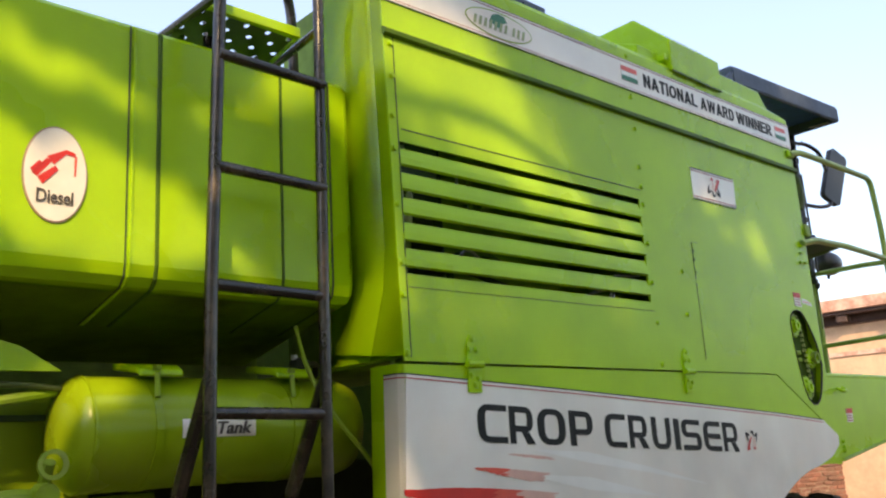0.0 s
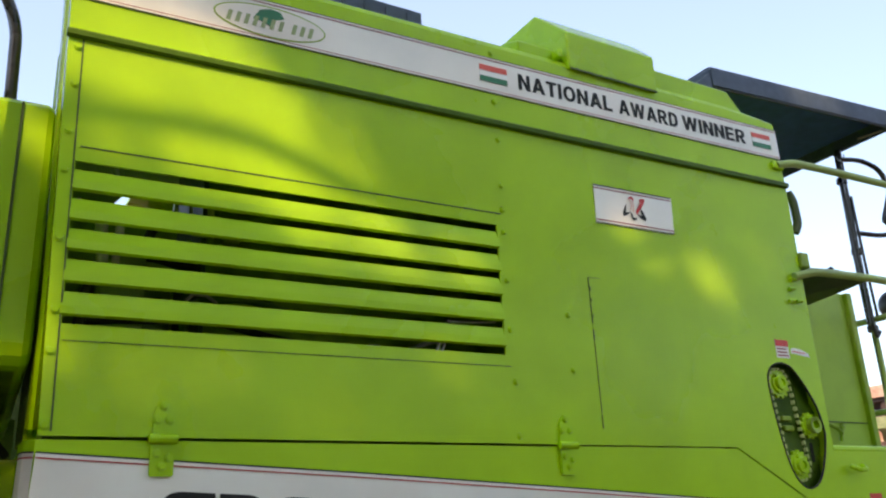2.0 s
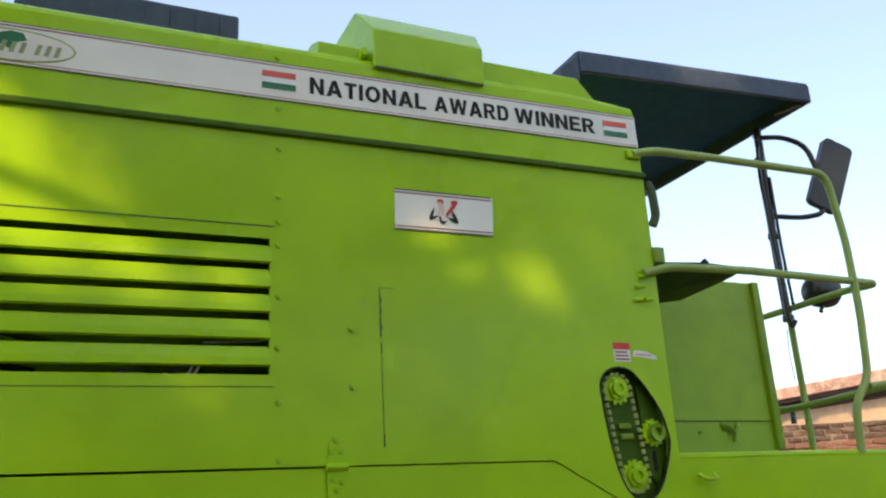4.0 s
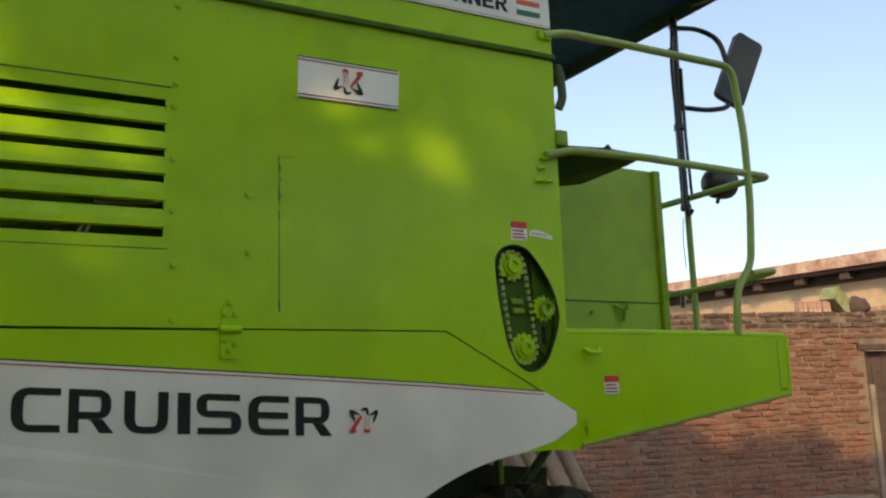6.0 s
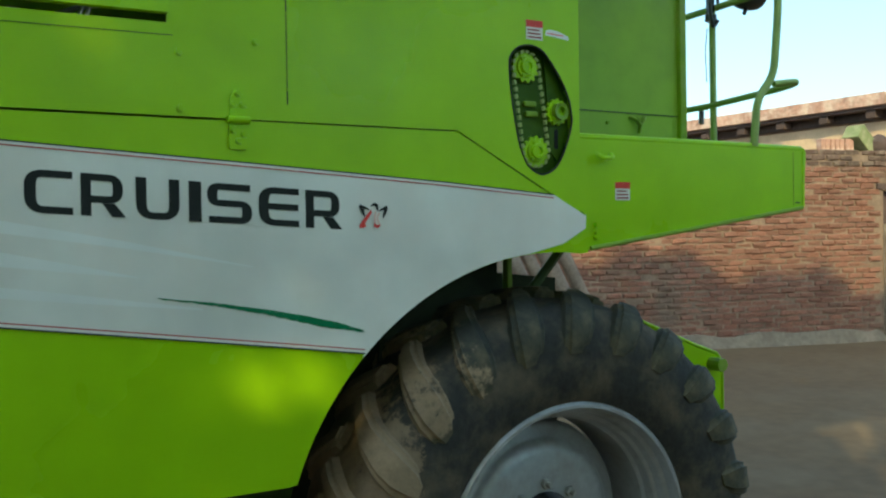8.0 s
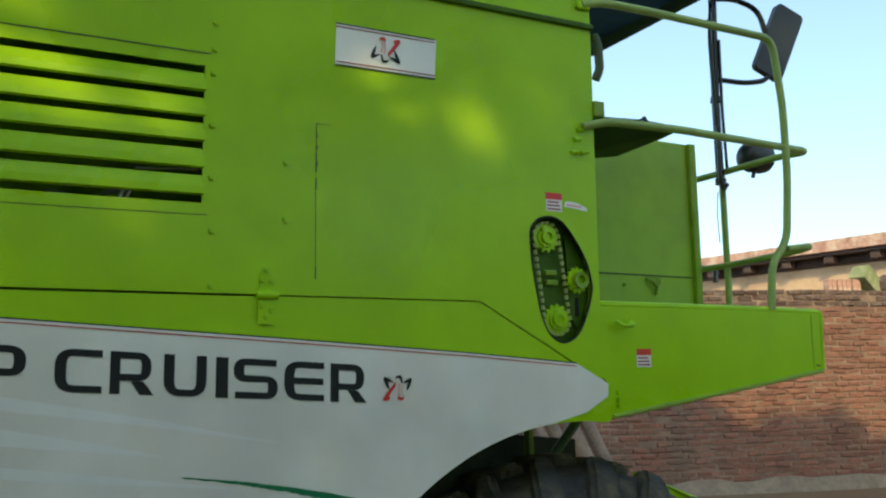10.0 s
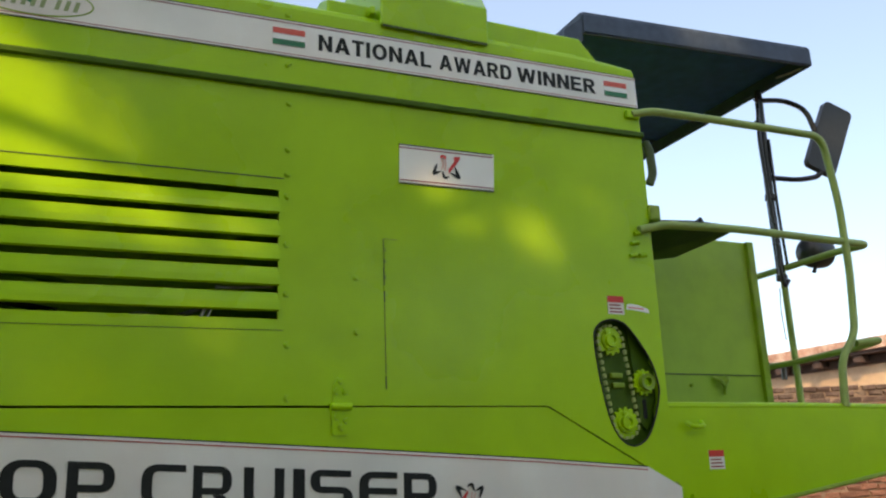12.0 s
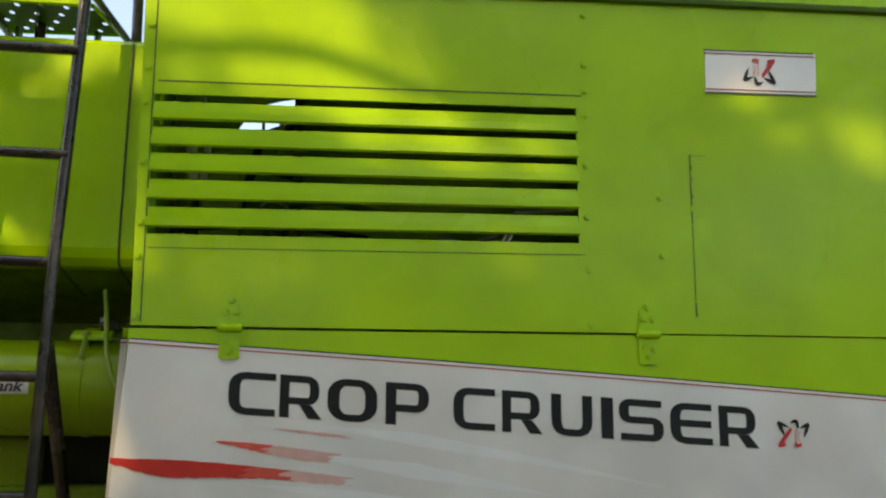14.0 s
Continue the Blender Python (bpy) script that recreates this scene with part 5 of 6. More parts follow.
# vertical lines down the tank, some drawn in darker green
for x, w, d, m in ((-0.797, 0.005, 0.004, GREEN), (-0.806, 0.002, 0.002, DEEP), (-0.740, 0.005, 0.002, BOTTLE_GREEN), (-0.438, 0.004, 0.003, BOTTLE_GREEN), (-0.30, 0.003, 0.003, DEEP)):
    bm = bmesh.new()
    line = [(0.176 - d, 2.658), (0.176 - d, 2.14), (0.182 - d, 2.112), (0.200, 2.094), (0.42, 2.050)]
    a = [bm.verts.new((x - w / 2, y, z)) for y, z in line]
    b = [bm.verts.new((x + w / 2, y, z)) for y, z in line]
    c = [bm.verts.new((x - w, y + d * 1.3, z)) for y, z in line]
    e = [bm.verts.new((x + w, y + d * 1.3, z)) for y, z in line]
    for j in range(len(line) - 1):
        for u, v in ((a, b), (c, a), (b, e)):
            bm.faces.new((u[j], v[j], v[j + 1], u[j + 1]))
    part("tank_line", bm, m, tank)
# belly sheet added below the tank, its darker green standing for shade
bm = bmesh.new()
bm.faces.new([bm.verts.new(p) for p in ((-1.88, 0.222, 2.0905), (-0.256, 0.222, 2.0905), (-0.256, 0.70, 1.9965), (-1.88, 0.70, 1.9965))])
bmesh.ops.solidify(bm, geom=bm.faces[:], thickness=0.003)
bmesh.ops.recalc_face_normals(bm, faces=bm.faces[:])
part("belly_shade_sheet", bm, DIMMED_GREEN, tank, "darker belly sheet standing in for the shade under the tank")
diesel = part("diesel_badge", plate(oval(-0.948, 2.300, 0.061, 0.097, 40), 0.1722, 0.1755), TAN, tank, "oval white fuel sticker with a red pump nozzle")
part("badge_face", plate(oval(-0.948, 2.300, 0.058, 0.094, 40), 0.1708, 0.1720), CREAM, diesel)
lettering("Diesel", -0.982, 2.240, 0.1685, 0.068, 0.027, 0.0, INK, diesel, heavy=0.016)
for k, outline in enumerate(([(-0.992, 2.296), (-0.966, 2.330), (-0.956, 2.324), (-0.982, 2.290)], [(-0.966, 2.333), (-0.930, 2.352), (-0.912, 2.347), (-0.913, 2.340), (-0.930, 2.342), (-0.945, 2.326), (-0.952, 2.318)],
                               [(-0.982, 2.289), (-0.972, 2.276), (-0.944, 2.308), (-0.950, 2.316)], [(-0.996, 2.303), (-0.990, 2.297), (-0.974, 2.318), (-0.980, 2.322)])):
    part("nozzle_shape", plate(outline, 0.1700 - 0.0006 * k, 0.1705 - 0.0006 * k), RED, diesel)
part("hose_shape", plate([(-0.914, 2.340), (-0.9095, 2.340), (-0.911, 2.300), (-0.914, 2.300)], 0.1690, 0.1695), SAFFRON, diesel)

walkway = part("step_plate", bmesh.new(), DEEP, harvester, "perforated dark green step plate over the tank")
NL, NR, FL, FR = Vector((-0.650, 0.130, 2.744)), Vector((-0.392, 0.140, 2.746)), Vector((-0.655, 0.335, 2.752)), Vector((-0.366, 0.315, 2.748))


def on_walk(u, v):
    return NL * (1 - u) * (1 - v) + NR * u * (1 - v) + FL * (1 - u) * v + FR * u * v


bm = bmesh.new()
NU, NV = 9, 4
for i in range(NU):
    for j in range(NV):
        corner = [on_walk((i + a) / NU, (j + b) / NV) for a, b in ((0, 0), (0.5, 0), (1, 0), (1, 0.5), (1, 1), (0.5, 1), (0, 1), (0, 0.5))]
        o = [bm.verts.new(p) for p in corner]
        if (i + j) % 2 == 0:
            ring = [bm.verts.new(on_walk((i + 0.5 + 0.22 * math.cos(t)) / NU, (j + 0.5 + 0.20 * math.sin(t)) / NV)) for t in [math.pi * (k * 2 - 3) / 4 / 1.0 - (math.pi / 4) * (k - 0) for k in range(8)]]
            for k in range(8):
                bm.faces.new((o[k], o[(k + 1) % 8], ring[(k + 1) % 8], ring[k]))
        else:
            bm.faces.new(o)
bmesh.ops.remove_doubles(bm, verts=bm.verts[:], dist=0.0005)
part("perforated_sheet", bm, DEEP, walkway)
for a, b in ((NL, NR), (NR, FR), (FR, FL), (FL, NL)):
    part("lip", tube([a, b], 0.006, 6), GREEN, walkway)
part("lip", box(-0.650, -0.392, 0.122, 0.128, 2.738, 2.764, 0.002), GREEN, walkway)
for x in (-0.62, -0.42):
    part("support", box(x - 0.005, x + 0.005, 0.28, 0.31, 2.682, 2.744, 0.002), BOTTLE_GREEN, walkway)

ladder = part("ladder", bmesh.new(), DARK_STEEL, harvester, "black tubular steel ladder")
ladder.location = (-0.002, -0.027, 0.0)
for x, xt, hook in ((-0.668, -0.640, (-0.560, -0.556)), (-0.398, -0.382, (-0.318, -0.312))):
    part("stile", tube([(x - 0.008, 0.068, 1.25), (x, 0.070, 2.1), (xt, 0.085, 2.75), (xt + 0.005, 0.09, 3.10), (xt - 0.01, 0.18, 3.22), (xt - 0.01, 0.28, 3.06), (hook[0], 0.30, 2.91), (hook[1], 0.30, 2.68)], 0.0135, 10, corner=0.05), DARK_STEEL, ladder, smooth=True)
    part("brace", tube([(x, 0.075, 1.90), (x, 0.30, 1.52)], 0.016, 8), DARK_STEEL, ladder)
for x0, x1 in ((-0.640, -0.658), (-0.372, -0.352)):
    part("arm", tube([(x0, 0.090, 2.745), (x1, 0.365, 2.742)], 0.010, 8), DARK_STEEL, ladder)
for z in (1.325, 1.578, 1.832, 2.086, 2.336, 2.590):
    k = (z - 1.25) * 0.012
    part("rung", tube([(-0.668 + k, 0.072, z + 0.002), (-0.398 + k, 0.072, z - 0.003)], 0.0125, 10), DARK_STEEL, ladder, smooth=True)

AY, AZ, AR = 0.315, 1.8125, 0.1175
air = part("air_tank", lathe([(0.0, -0.868), (0.06, -0.864), (0.095, -0.855), (0.111, -0.844), (AR, -0.828), (AR, -0.215), (0.106, -0.178), (0.07, -0.152), (0.0, -0.142)], (0.0, AY, AZ), axis="X", n=44), SHADED_OLIVE, harvester, "lime green cylindrical air tank", smooth=True)
part("weld_bead", lathe([(AR - 0.003, -0.832), (AR + 0.002, -0.830), (AR + 0.002, -0.825), (AR - 0.003, -0.823)], (0.0, AY, AZ), axis="X", n=44), SHADED_OLIVE, air, smooth=True)
for x in (-0.700, -0.374):
    part("strap", lathe([(AR - 0.004, x - 0.008), (AR + 0.0025, x - 0.008), (AR + 0.0025, x + 0.008), (AR - 0.004, x + 0.008)], (0.0, AY, AZ), axis="X", n=44), SHADED_OLIVE, air)
    part("strap_bracket", extrude_x([(0.226, 1.922), (0.25, 1.932), (0.37, 1.950), (0.37, 1.966), (0.25, 1.950), (0.226, 1.936)], x - 0.034, x + 0.064), GREEN, air)
    part("strap_bolt", tube([(x + 0.004, 0.224, 1.930), (x, 0.212, 1.880)], 0.006, 6), DUSTY, air)
    part("strap_nut", lathe([(0.0, 0.0), (0.010, 0.0), (0.010, 0.010), (0.0, 0.010)], (x + 0.004, 0.226, 1.936), "Z", 6), DUSTY, air)
bm = bmesh.new()
rows = []
for i in range(6):
    a = radians(170 + 18.5 * i / 5)
    rows.append([bm.verts.new((x, AY + (AR + 0.0015) * math.cos(a), AZ + (AR + 0.0015) * math.sin(a))) for x in (-0.652, -0.482)])
for a, b in zip(rows, rows[1:]):
    bm.faces.new((a[0], a[1], b[1], b[0]))
bmesh.ops.recalc_face_normals(bm, faces=bm.faces[:])
tag = part("tank_label", bm, CREAM, air, "white label with dark lettering")
words = lettering("Air Tank", -0.644, -0.014, 0.0, 0.152, 0.027, 0.0, INK, tag, heavy=0.02, lean=0.25)
mid = radians(179.2)
words.matrix_local = Matrix.Translation((0, AY + (AR + 0.004) * math.cos(mid), AZ + (AR + 0.004) * math.sin(mid))) @ Matrix.Rotation(-(math.pi - mid), 4, "X")
valve = part("drain_valve", lathe([(0.0, -0.03), (0.022, -0.03), (0.026, 0.0), (0.018, 0.03), (0.0, 0.03)], (-0.905, 0.25, 1.70), n=14), DUSTY, air, "dusty green drain valve")
part("valve_wheel", lathe([(0.020, -0.012), (0.028, -0.012), (0.028, -0.004), (0.020, -0.004)], (-0.905, 0.21, 1.755), n=16), DUSTY, valve)
part("valve_pipe", tube([(-0.88, 0.27, 1.69), (-0.98, 0.24, 1.695), (-1.06, 0.24, 1.66)], 0.022, 10, corner=0.03), DUSTY, valve)
part("valve_pipe", tube([(-0.905, 0.25, 1.72), (-0.905, 0.22, 1.76)], 0.012, 8), DUSTY, valve)
part("rod", tube([(-0.340, 0.250, 2.050), (-0.328, 0.240, 1.975), (-0.316, 0.205, 1.90), (-0.285, 0.165, 1.822), (-0.228, 0.150, 1.751), (-0.195, 0.150, 1.712)], 0.0055, 8, corner=0.04), DUSTY, harvester, "thin green control rod")
for pts, r, m in (([(-1.6, 0.30, 1.905), (-0.95, 0.30, 1.912), (-0.80, 0.33, 1.90)], 0.006, DEEP), ([(-1.6, 0.28, 1.86), (-1.0, 0.29, 1.875), (-0.84, 0.34, 1.905)], 0.010, DUSTY)):
    part("pipe", tube(pts, r, 8, corner=0.05), m, harvester)
part("rear_cover", box(-1.9, -0.72, 0.505, 0.60, 1.58, 1.905, 0.012), SHADED_OLIVE, harvester, "dull green cover under the tank")
part("cover_band", box(-1.88, -0.74, 0.499, 0.503, 1.852, 1.866), DEEP, harvester, "dark seam of the rear cover")
bm = box(-0.718, -0.560, 0.52, 0.60, 1.20, 1.685, 0.008)
box(-1.9, -0.722, 0.51, 0.60, 1.20, 1.576, 0.008, bm=bm)
part("lower_cover", bm, SHADED_OLIVE, harvester, "dull green cover below the air tank")
valve_block = part("air_valve", lathe([(0.0, -0.020), (0.018, -0.020), (0.020, 0.0), (0.014, 0.012), (0.014, 0.022), (0.0, 0.022)], (-0.322, 0.26, 1.958), "X", 14), HOSE, harvester, "black air valve above the tank")
part("valve_nut", lathe([(0.0, 0.0), (0.009, 0.0), (0.009, 0.012), (0.0, 0.012)], (-0.340, 0.258, 1.970), "Z", 6), STEEL, valve_block)
part("valve_hose", tube([(-0.300, 0.26, 1.958), (-0.27, 0.27, 1.965), (-0.24, 0.32, 1.94)], 0.008, 8, corner=0.02), HOSE, valve_block)
part("rear_guard", plate([(-1.85, 2.035), (-1.05, 2.015), (-0.945, 1.985), (-0.865, 1.938), (-1.85, 1.930)], 0.292, 0.306), GREEN, harvester, "lime green sloping guard under the tank")
# rear housing coloured dark in place of the shade under the tank
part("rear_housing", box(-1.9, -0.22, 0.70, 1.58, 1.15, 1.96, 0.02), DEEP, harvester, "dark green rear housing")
# dark plate added to hide the sunlit far side below the tank
part("tank_gap_blocker", box(-1.05, -0.205, 0.655, 0.675, 1.45, 2.06), GLOOM, harvester, "added dark plate for the black gap under the tank")
part("rear_beam", box(-1.9, -0.22, 0.50, 0.58, 1.20, 1.56, 0.008), DUSTY, harvester)


# ---- ground, wall and building behind ----
def ground_sheet():
    bm = bmesh.new()
    xs = [-600, -120, -40, -16] + [-10 + i for i in range(31)] + [30, 60, 140, 600]
    ys = [-600, -120, -40, -16] + [-8 + i for i in range(25)] + [24, 40, 120, 600]
    grid = [[bm.verts.new((x, y, 0.0 if abs(x) > 25 or abs(y) > 20 else 0.02 * noise.noise(Vector((x * 0.6, y * 0.6, 0))) - 0.012)) for x in xs] for y in ys]
    for a, b in zip(grid, grid[1:]):
        for j in range(len(xs) - 1):
            bm.faces.new((a[j], a[j + 1], b[j + 1], b[j]))
    ob = part("ground", bm, EARTH, smooth=True)
    return tagged(ob, "dry packed brown earth of a farm yard", "ground", kind="structure")


ground_sheet()

WALL_O, WALL_D = Vector((11.4, 6.6, 0.0)), Vector((0.96, -0.28, 0.0)).normalized()
WALL_N = Vector((-WALL_D.y, WALL_D.x, 0.0))
WALL_M = Matrix((( WALL_D.x, WALL_N.x, 0, WALL_O.x), (WALL_D.y, WALL_N.y, 0, WALL_O.y), (0, 0, 1, 0), (0, 0, 0, 1)))
WALL_H, COURSE, LENGTH = 2.86, 0.084, 0.228
GATE0, GATE1, GATE_H = 1.12, 2.05, 2.36
bm = box(-11, GATE0, 0.021, 0.24, -0.1, WALL_H - 0.02)
box(GATE1, 9, 0.021, 0.24, -0.1, WALL_H - 0.02, bm=bm)
box(GATE0, GATE1, 0.023, 0.24, GATE_H, WALL_H - 0.02, bm=bm)
wall = part("wall_brick", bm, MORTAR)
wall.matrix_world = WALL_M
tagged(wall, "old red brick yard wall with uneven mortar joints", "wall", kind="structure")


def brick_mesh(k):
    rng = random.Random(k)
    bm = box(-LENGTH / 2 + 0.008, LENGTH / 2 - 0.008, 0.0, 0.05, 0.007, COURSE - 0.008)
    bmesh.ops.bevel(bm, geom=[e for e in bm.edges if all(v.co.y < 0.01 for v in e.verts)], offset=rng.uniform(0.008, 0.018), segments=1, affect="EDGES")
    for v in bm.verts:
        v.co += Vector((rng.uniform(-0.014, 0.014), rng.uniform(-0.006, 0.010), rng.uniform(-0.009, 0.009)))
    me = bpy.data.meshes.new("brick")
    bm.to_mesh(me)
    bm.free()
    return me


BRICKS = [brick_mesh(k) for k in range(16)]
rng = random.Random(5)
rest_v, rest_f, top_v, top_f, singles = [], [], [], [], []
for row in range(int(WALL_H / COURSE)):
    u = -10.9 + (LENGTH / 2 if row % 2 else 0)
    while u < 8.9:
        lost = rng.random() < 0.012
        m = Matrix.Translation((u + rng.uniform(-0.02, 0.02), rng.uniform(-0.012, 0.016), row * COURSE + 0.014 * math.sin(u * 0.9 + row * 0.05) + rng.uniform(-0.005, 0.005))) @ Matrix.Rotation(rng.uniform(-0.015, 0.015), 4, "Y")
        if GATE0 - 0.08 < u < GATE1 + 0.08 and row * COURSE < GATE_H:
            lost = True
        if not lost:
            if -1.9 < u < 1.0 and 7 <= row < 30 and len(singles) < 300:
                singles.append((m, rng.randrange(16)))
            else:
                vs, fs = (top_v, top_f) if row >= int(WALL_H / COURSE) - 3 else (rest_v, rest_f)
                base = len(vs)
                me = BRICKS[rng.randrange(16)]
                vs += [tuple(m @ v.co) for v in me.vertices]
                fs += [tuple(base + i for i in p.vertices) for p in me.polygons]
        u += LENGTH
me = bpy.data.meshes.new("brick_courses")
me.from_pydata(rest_v, [], rest_f)
courses = part("brick_courses", me, BRICK, wall)
courses["kind"] = "stuff"
me = bpy.data.meshes.new("coping_courses")
me.from_pydata(top_v, [], top_f)
coping = part("coping_courses", me, SOOTY, wall)
coping["kind"] = "stuff"
bm = bmesh.new()
toe = []
for i in range(100):
    u = -10.8 + i * 0.2
    if GATE0 - 0.1 < u < GATE1 + 0.1:
        u_top = 0.02
    else:
        u_top = 0.17 + 0.07 * noise.noise(Vector((u * 1.7, 3.0, 0))) + 0.03 * noise.noise(Vector((u * 6.0, 9.0, 0)))
    toe.append([bm.verts.new((u, y, z)) for y, z in ((-0.10, -0.03), (-0.045, u_top * 0.55), (-0.022, u_top), (0.03, u_top + 0.01))])
for a, b in zip(toe, toe[1:]):
    for j in range(3):
        bm.faces.new((a[j], a[j + 1], b[j + 1], b[j]))
bmesh.ops.recalc_face_normals(bm, faces=bm.faces[:])
part("footing", bm, DADO, wall, "dusty grey plaster along the foot of the wall", smooth=True)
# dark boards added to fill the gate opening; they stand for its shade
door = thing("gate_opening", "gate opening in the brick wall filled with dark boards", "door", kind="structure")
for i in range(5):
    w = (GATE1 - GATE0) / 5
    ob = part("plank", box(GATE0 + w * i + 0.004, GATE0 + w * (i + 1) - 0.004, 0.13, 0.16, 0.02, GATE_H - 0.10), SOFFIT, door)
    ob.matrix_local = WALL_M
for name, bm in (("lintel", box(GATE0 - 0.12, GATE1 + 0.12, -0.02, 0.20, GATE_H - 0.09, GATE_H, 0.01)), ("door_post", box(GATE0, GATE0 + 0.09, -0.03, 0.10, 0.0, 1.75, 0.008))):
    ob = part(name, bm, SOFFIT if name == "lintel" else WOOD, door)
    ob.matrix_local = WALL_M

# low building with a projecting slab roof
building = thing("building", "low farm building with a weathered red slab roof and ochre walls", "building", at=(0, 0, 0))
B_LIFT = 0.17
B_A, B_B = Vector((13.95, 10.35, 0)), Vector((14.25, 7.3, 0))
B_D = (B_B - B_A).normalized()
B_N = Vector((B_D.y, -B_D.x, 0))
if B_N.x > 0:
    B_N = -B_N
B_M = Matrix(((B_D.x, -B_N.x, 0, B_A.x), (B_D.y, -B_N.y, 0, B_A.y), (0, 0, 1, B_LIFT), (0, 0, 0, 1)))
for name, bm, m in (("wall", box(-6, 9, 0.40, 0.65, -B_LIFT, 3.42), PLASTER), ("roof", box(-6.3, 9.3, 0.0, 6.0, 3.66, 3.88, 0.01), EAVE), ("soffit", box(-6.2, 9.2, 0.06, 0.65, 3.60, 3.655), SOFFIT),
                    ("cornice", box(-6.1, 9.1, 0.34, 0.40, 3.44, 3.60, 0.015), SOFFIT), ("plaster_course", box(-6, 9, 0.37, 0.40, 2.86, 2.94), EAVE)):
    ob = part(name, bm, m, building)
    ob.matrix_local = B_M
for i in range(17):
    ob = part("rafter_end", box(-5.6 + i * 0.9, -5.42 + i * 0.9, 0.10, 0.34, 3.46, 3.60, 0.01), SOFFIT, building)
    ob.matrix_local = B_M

# leaning poles behind the wheel
for x, r in ((4.52, 0.065), (4.70, 0.075), (4.88, 0.070), (5.08, 0.090), (5.29, 0.075)):
    ob = part("wooden_pole", tube([(x + 0.75, 4.55, 0.0), (x + 0.28, 4.65, 1.0), (x - 0.33, 4.8, 2.3)], r, 10, r_end=r * 0.85), WOOD, smooth=True)
    tagged(ob, "weathered wooden pole leaning in the yard", "pole", "leaning poles")

# small green crate on the yard wall
crate = thing("crate", "dusty green crate lying on the brick wall", "crate")
M_CRATE = WALL_M @ pose(0.75, 0.12, WALL_H + 0.06, 0, 38, 20)
for name, bm in (("crate_side", box(-0.22, 0.22, -0.14, -0.12, 0.0, 0.24, 0.006)), ("crate_side", box(-0.22, 0.22, 0.12, 0.14, 0.0, 0.24, 0.006)), ("crate_end", box(-0.22, -0.20, -0.12, 0.12, 0.0, 0.24, 0.006)),
                 ("crate_end", box(0.20, 0.22, -0.12, 0.12, 0.0, 0.24, 0.006)), ("crate_floor", box(-0.20, 0.20, -0.12, 0.12, 0.0, 0.02))):
    ob = part(name, bm, CRATE, crate)
    ob.matrix_local = M_CRATE

# loose bricks stacked on edge along the wall top, and a dark bundle beside the crate
for k in range(7):
    ob = part("loose_brick", box(-0.035, 0.035, -0.055, 0.055, 0.0, 0.20, 0.008), EAVE)
    ob.matrix_world = WALL_M @ pose(0.14 + 0.082 * k, 0.12 + 0.01 * math.sin(k * 2.1), WALL_H - 0.028, 0, 3 * math.sin(k * 1.7), 5 * math.cos(k * 2.3))
    tagged(ob, "weathered pale red brick set on edge on the wall", "brick", "loose bricks on the wall")
bm = bmesh.new()
bmesh.ops.create_icosphere(bm, subdivisions=3, radius=1.0)
for v in bm.verts:
    q = v.co * (1.0 + 0.22 * noise.noise(v.co * 2.2) + 0.06 * noise.noise(v.co * 7.0))
    v.co = Vector((q.x * 0.24, q.y * 0.13, max(q.z, -0.75) * 0.15 + 0.11))
bundle = part("bundle", bm, SOFFIT, smooth=True)
bundle.matrix_world = WALL_M @ pose(1.16, 0.13, WALL_H - 0.02)
tagged(bundle, "dark crumpled cloth bundle lying on the brick wall", "bundle")

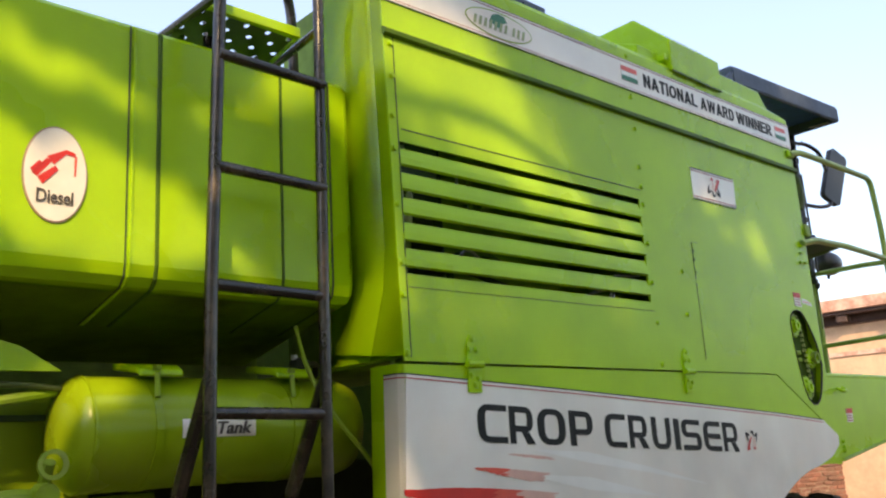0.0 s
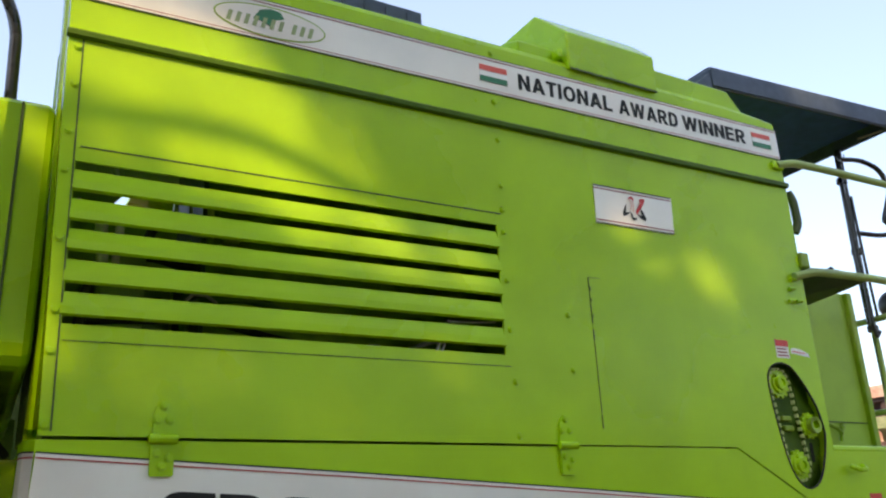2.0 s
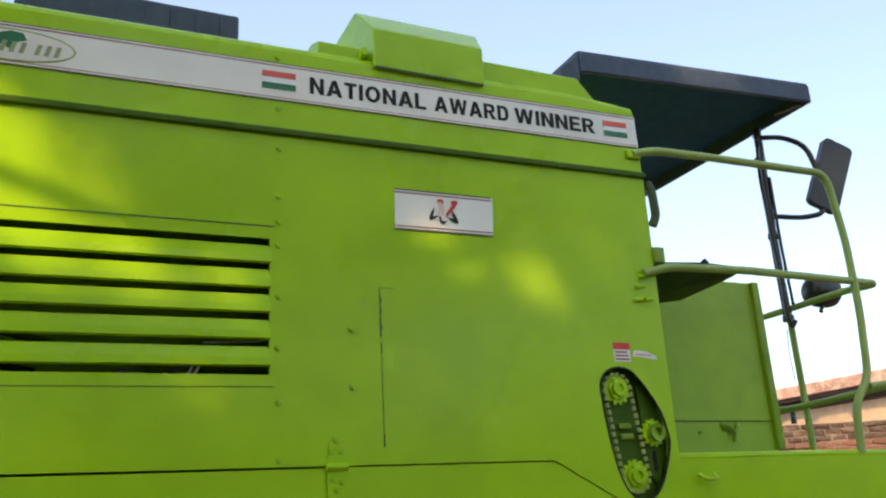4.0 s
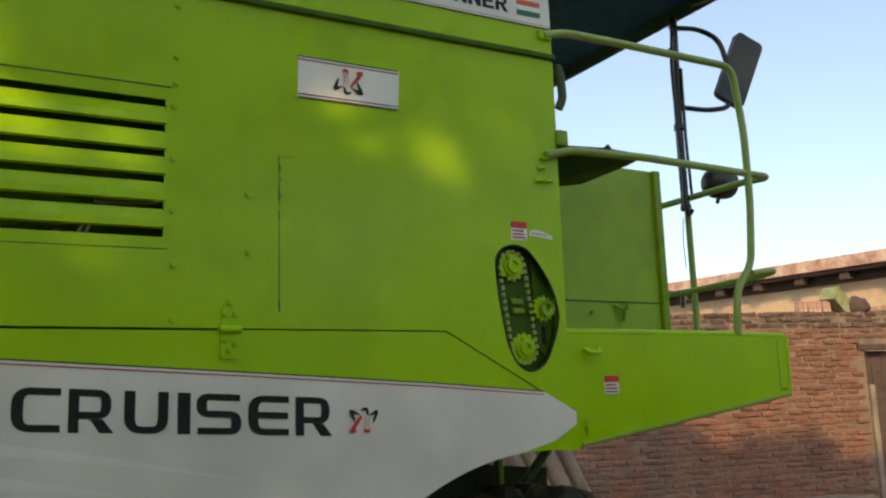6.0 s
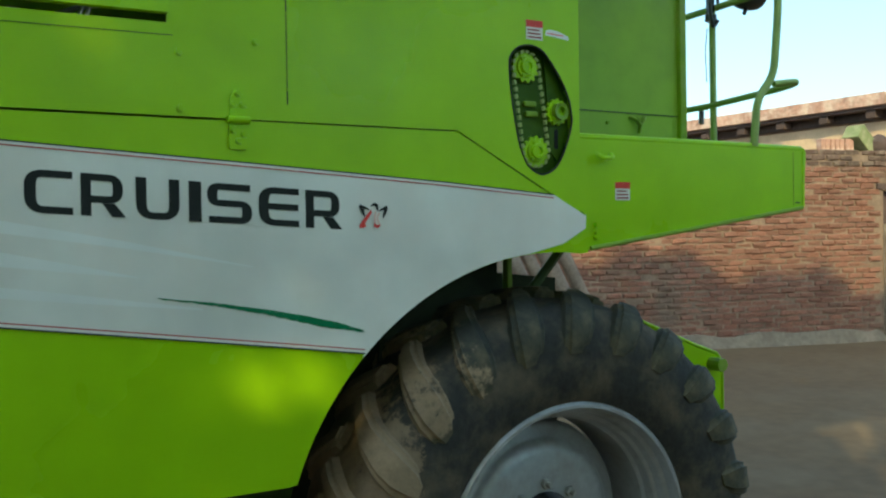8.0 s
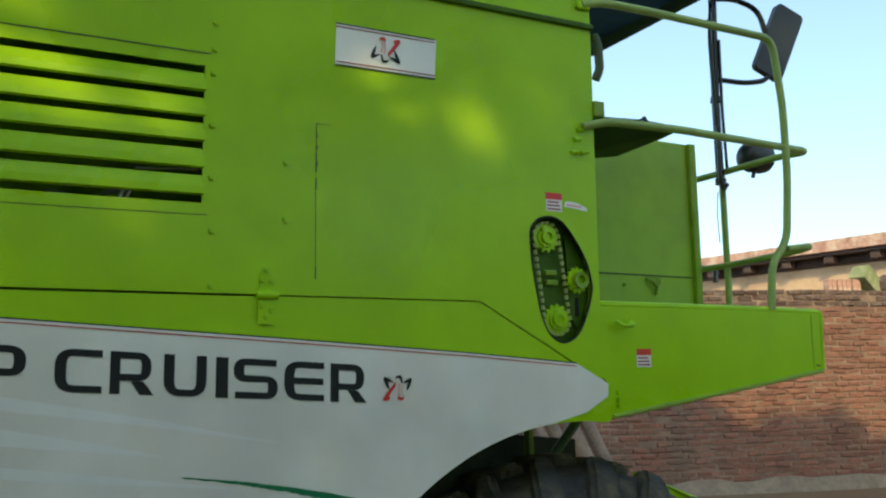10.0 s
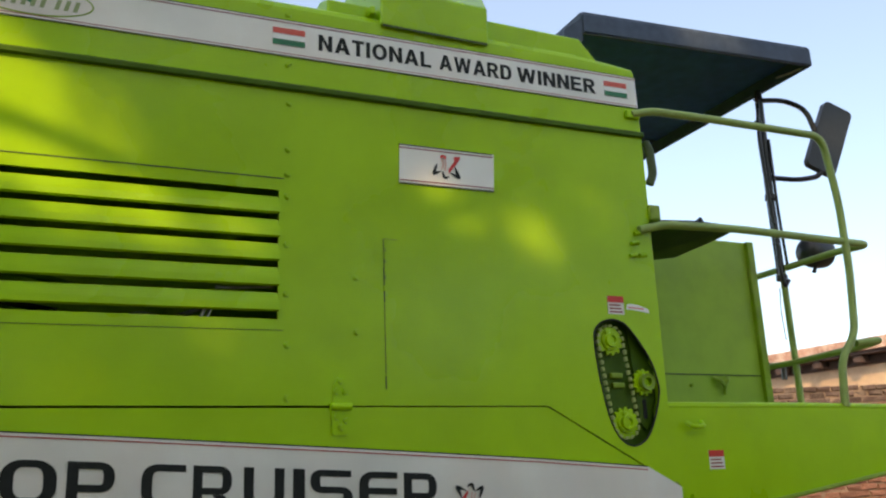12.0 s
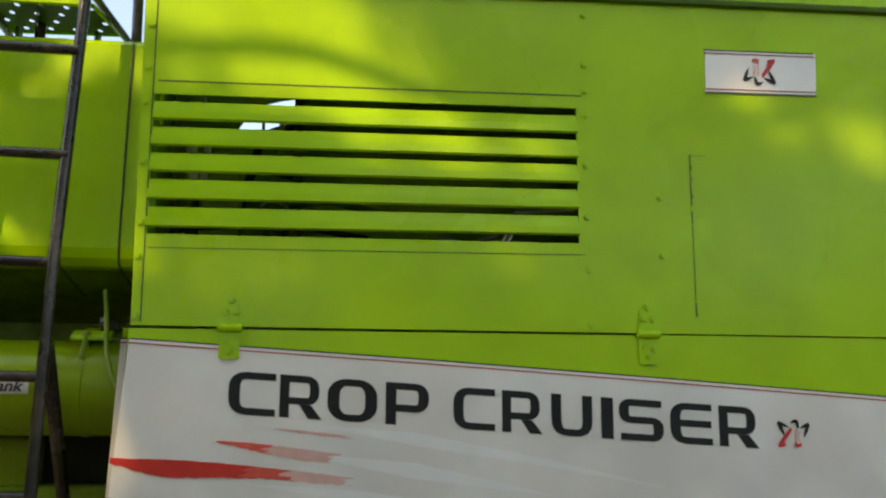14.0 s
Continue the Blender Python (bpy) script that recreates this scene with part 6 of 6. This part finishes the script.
# ---- unseen trees added to shade the machine, the wall and the ground ----
# light patches wanted on the machine's side, as (x, z, half width, half height, turn in degrees, share of leaves left
# out); the crown is cut to them
LIT_PATCHES = ((-0.265, 1.62, 0.0, 0.26, 0, 0.85), (0.00, 2.73, 0.24, 0.12, -10, 0.98), (0.22, 2.67, 0.20, 0.05, -22, 0.92), (0.42, 2.60, 0.10, 0.03, -25, 0.6), (0.0, 2.54, 0.24, 0.03, 0, 0.98), (0.33, 2.46, 0.20, 0.085, -25, 0.95), (0.52, 2.38, 0.17, 0.04, -15, 0.9), (0.66, 2.67, 0.05, 0.012, -20, 0.4),
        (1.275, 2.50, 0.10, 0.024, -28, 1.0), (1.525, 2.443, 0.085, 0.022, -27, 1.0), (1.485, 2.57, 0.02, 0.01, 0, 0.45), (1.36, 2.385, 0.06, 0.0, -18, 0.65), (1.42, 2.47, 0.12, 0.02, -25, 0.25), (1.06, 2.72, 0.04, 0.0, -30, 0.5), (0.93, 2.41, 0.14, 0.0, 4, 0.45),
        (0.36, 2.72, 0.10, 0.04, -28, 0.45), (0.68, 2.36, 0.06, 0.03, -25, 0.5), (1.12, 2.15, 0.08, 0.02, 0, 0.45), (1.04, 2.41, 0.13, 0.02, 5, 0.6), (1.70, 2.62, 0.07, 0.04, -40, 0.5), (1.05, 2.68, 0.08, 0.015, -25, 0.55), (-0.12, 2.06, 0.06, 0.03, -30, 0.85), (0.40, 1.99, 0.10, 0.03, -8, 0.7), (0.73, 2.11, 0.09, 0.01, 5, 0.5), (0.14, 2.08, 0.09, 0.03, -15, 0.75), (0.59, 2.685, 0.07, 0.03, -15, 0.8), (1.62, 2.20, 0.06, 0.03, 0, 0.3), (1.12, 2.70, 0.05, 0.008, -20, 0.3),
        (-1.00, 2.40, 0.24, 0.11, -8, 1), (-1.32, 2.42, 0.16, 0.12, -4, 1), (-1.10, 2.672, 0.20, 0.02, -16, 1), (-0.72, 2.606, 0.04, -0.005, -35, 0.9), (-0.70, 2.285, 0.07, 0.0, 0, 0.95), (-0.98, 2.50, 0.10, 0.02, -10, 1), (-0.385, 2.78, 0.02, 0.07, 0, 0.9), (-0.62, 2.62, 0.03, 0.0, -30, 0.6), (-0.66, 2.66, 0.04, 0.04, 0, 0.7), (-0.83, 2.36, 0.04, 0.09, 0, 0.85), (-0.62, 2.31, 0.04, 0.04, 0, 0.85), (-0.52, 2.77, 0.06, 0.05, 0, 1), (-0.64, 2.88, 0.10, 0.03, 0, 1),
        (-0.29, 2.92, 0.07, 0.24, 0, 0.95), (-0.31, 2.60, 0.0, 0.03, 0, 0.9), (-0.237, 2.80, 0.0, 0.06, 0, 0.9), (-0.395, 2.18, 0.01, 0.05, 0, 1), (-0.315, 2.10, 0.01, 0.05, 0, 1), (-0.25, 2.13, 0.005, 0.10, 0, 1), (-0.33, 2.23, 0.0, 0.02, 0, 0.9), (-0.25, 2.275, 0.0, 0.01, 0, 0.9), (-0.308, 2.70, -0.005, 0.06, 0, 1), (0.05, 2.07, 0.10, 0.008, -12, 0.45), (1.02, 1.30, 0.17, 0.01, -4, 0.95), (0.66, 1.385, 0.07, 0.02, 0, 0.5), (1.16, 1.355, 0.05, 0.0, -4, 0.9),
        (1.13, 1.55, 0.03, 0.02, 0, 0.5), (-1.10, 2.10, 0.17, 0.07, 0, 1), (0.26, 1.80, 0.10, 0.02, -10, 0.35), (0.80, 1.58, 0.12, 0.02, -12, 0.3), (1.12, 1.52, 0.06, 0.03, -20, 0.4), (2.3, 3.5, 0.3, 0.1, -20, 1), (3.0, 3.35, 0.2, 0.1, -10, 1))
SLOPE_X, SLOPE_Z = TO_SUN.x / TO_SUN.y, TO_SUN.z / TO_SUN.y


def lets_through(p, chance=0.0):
    """Whether a point lies where the crown is cut open for a light patch."""
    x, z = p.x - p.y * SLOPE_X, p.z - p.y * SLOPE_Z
    for cx, cz, rx, rz, turn, open_part in LIT_PATCHES:
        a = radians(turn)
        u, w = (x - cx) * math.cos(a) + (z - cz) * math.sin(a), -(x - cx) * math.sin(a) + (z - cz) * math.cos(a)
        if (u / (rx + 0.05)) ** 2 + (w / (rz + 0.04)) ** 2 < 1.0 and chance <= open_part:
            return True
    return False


def tree(name_label, foot, crown_at, leaves, spread, seed, leaf_size=0.10):
    rng = random.Random(seed)
    t = thing("tree", name_label, "tree")
    head = crown_at(0.5, 0.5, 0.5)
    bm = bmesh.new()
    tube([foot, foot.lerp(head, 0.35) + Vector((0.2, -0.2, 0)), foot.lerp(head, 0.7), head], 0.20, 10, bm=bm, corner=0.6, r_end=0.06)
    part("trunk", bm, BARK, t, smooth=True)
    bm = bmesh.new()
    for i in range(14):
        end = crown_at(rng.random(), rng.random(), rng.random())
        line = [foot.lerp(head, 0.55 + 0.03 * (i % 8)), foot.lerp(head, 0.8).lerp(end, 0.5) + Vector((0, 0, 0.15)), end]
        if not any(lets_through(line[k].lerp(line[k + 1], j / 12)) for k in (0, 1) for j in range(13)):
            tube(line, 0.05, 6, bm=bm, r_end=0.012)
    part("limbs", bm, BARK, t, smooth=True)
    verts, faces = [], []
    while len(faces) < leaves:
        p = crown_at(rng.random(), rng.random(), rng.random())
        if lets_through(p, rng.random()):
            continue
        a = Vector((rng.gauss(0, 1), rng.gauss(0, 1), rng.gauss(0, 1))).normalized()
        b = a.cross(Vector((rng.gauss(0, 1), rng.gauss(0, 1), rng.gauss(0, 1)))).normalized()
        s = leaf_size * rng.uniform(0.7, 1.4)
        base = len(verts)
        verts += [tuple(p - a * s), tuple(p + b * s * 0.45 - a * s * 0.1), tuple(p + a * s), tuple(p - b * s * 0.45 - a * s * 0.1)]
        faces.append((base, base + 1, base + 2, base + 3))
    me = bpy.data.meshes.new("crown")
    me.from_pydata(verts, [], faces)
    crown = part("crown", me, LEAF, t)
    crown["kind"] = "stuff"


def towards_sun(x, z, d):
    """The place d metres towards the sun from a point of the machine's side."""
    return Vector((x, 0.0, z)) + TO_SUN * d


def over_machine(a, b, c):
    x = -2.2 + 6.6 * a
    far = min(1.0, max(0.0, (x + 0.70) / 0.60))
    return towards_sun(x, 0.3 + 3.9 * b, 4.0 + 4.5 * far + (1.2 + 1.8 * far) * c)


tree("unseen leafy tree behind the walker, its crown cut to cast dapples", Vector((-3.5, -9.0, 0.0)), over_machine, 52000, 1.0, 3, 0.062)
# unseen bough added, bent so its shadow draws the wavy dark band across the panel
bough = thing("tree", "unseen slender tree with a bough bent to cast the dark band", "tree")
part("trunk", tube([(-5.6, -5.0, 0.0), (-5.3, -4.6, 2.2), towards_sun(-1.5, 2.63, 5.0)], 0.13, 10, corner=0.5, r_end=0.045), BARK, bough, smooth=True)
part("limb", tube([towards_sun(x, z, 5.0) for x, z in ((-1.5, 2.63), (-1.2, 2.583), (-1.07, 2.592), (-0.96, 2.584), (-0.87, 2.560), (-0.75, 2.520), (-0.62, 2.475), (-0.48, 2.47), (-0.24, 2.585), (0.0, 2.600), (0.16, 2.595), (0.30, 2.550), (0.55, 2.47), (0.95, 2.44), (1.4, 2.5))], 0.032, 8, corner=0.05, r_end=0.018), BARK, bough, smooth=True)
def over_wall(a, b, c):
    x = 0.5 + 8.0 * a
    top = 8.72 - 0.318 * x + 0.15 * math.sin(x * 2.3) + 0.10 * math.sin(x * 5.1)
    return towards_sun(x, 2.6 + (top - 2.6) * b, 9.5 + 2.5 * c)


def over_ground(a, b, c):
    z = -14.0 + 14.4 * b
    return towards_sun(-13.0 + 26.0 * a, z, (4.6 + 2.4 * c - z) / TO_SUN.z)


# neither tree is in view; both crowns are placed only to block sun
tree("unseen tall tree added to shade part of the yard wall", Vector((-4.0, -9.0, 0.0)), over_wall, 15000, 1.0, 8, 0.125)
tree("unseen broad tree added to shade the yard and cut its bounce light", Vector((-9.0, -12.0, 0.0)), over_ground, 7000, 1.0, 12, 0.30)

# unseen rows of bushes and low trees, added behind the walker to cut low sky light
def hedge(a, b, c):
    x = -26.0 + 52.0 * a
    return Vector((x, -12.5 - 2.5 * c, (3.5 + 0.6 * math.sin(x * 0.7) + 0.4 * math.sin(x * 1.9)) * b))


tree("unseen row of trees added to block low sky light", Vector((0.0, -14.0, 0.0)), hedge, 15000, 1.0, 21, 0.30)
tree("unseen trees added beyond the harvester's rear to block low sky light", Vector((-14.0, 0.0, 0.0)), lambda a, b, c: Vector((-13.0 - 2.5 * c, -12.0 + 20.0 * a, (4.2 + 0.8 * math.sin(a * 17)) * b)), 8000, 1.0, 23, 0.32)

# single bricks of the stretch of wall beside the machine
for m, k in singles:
    ob = part("brick", BRICKS[k], BRICK, wall)
    ob.matrix_local = m
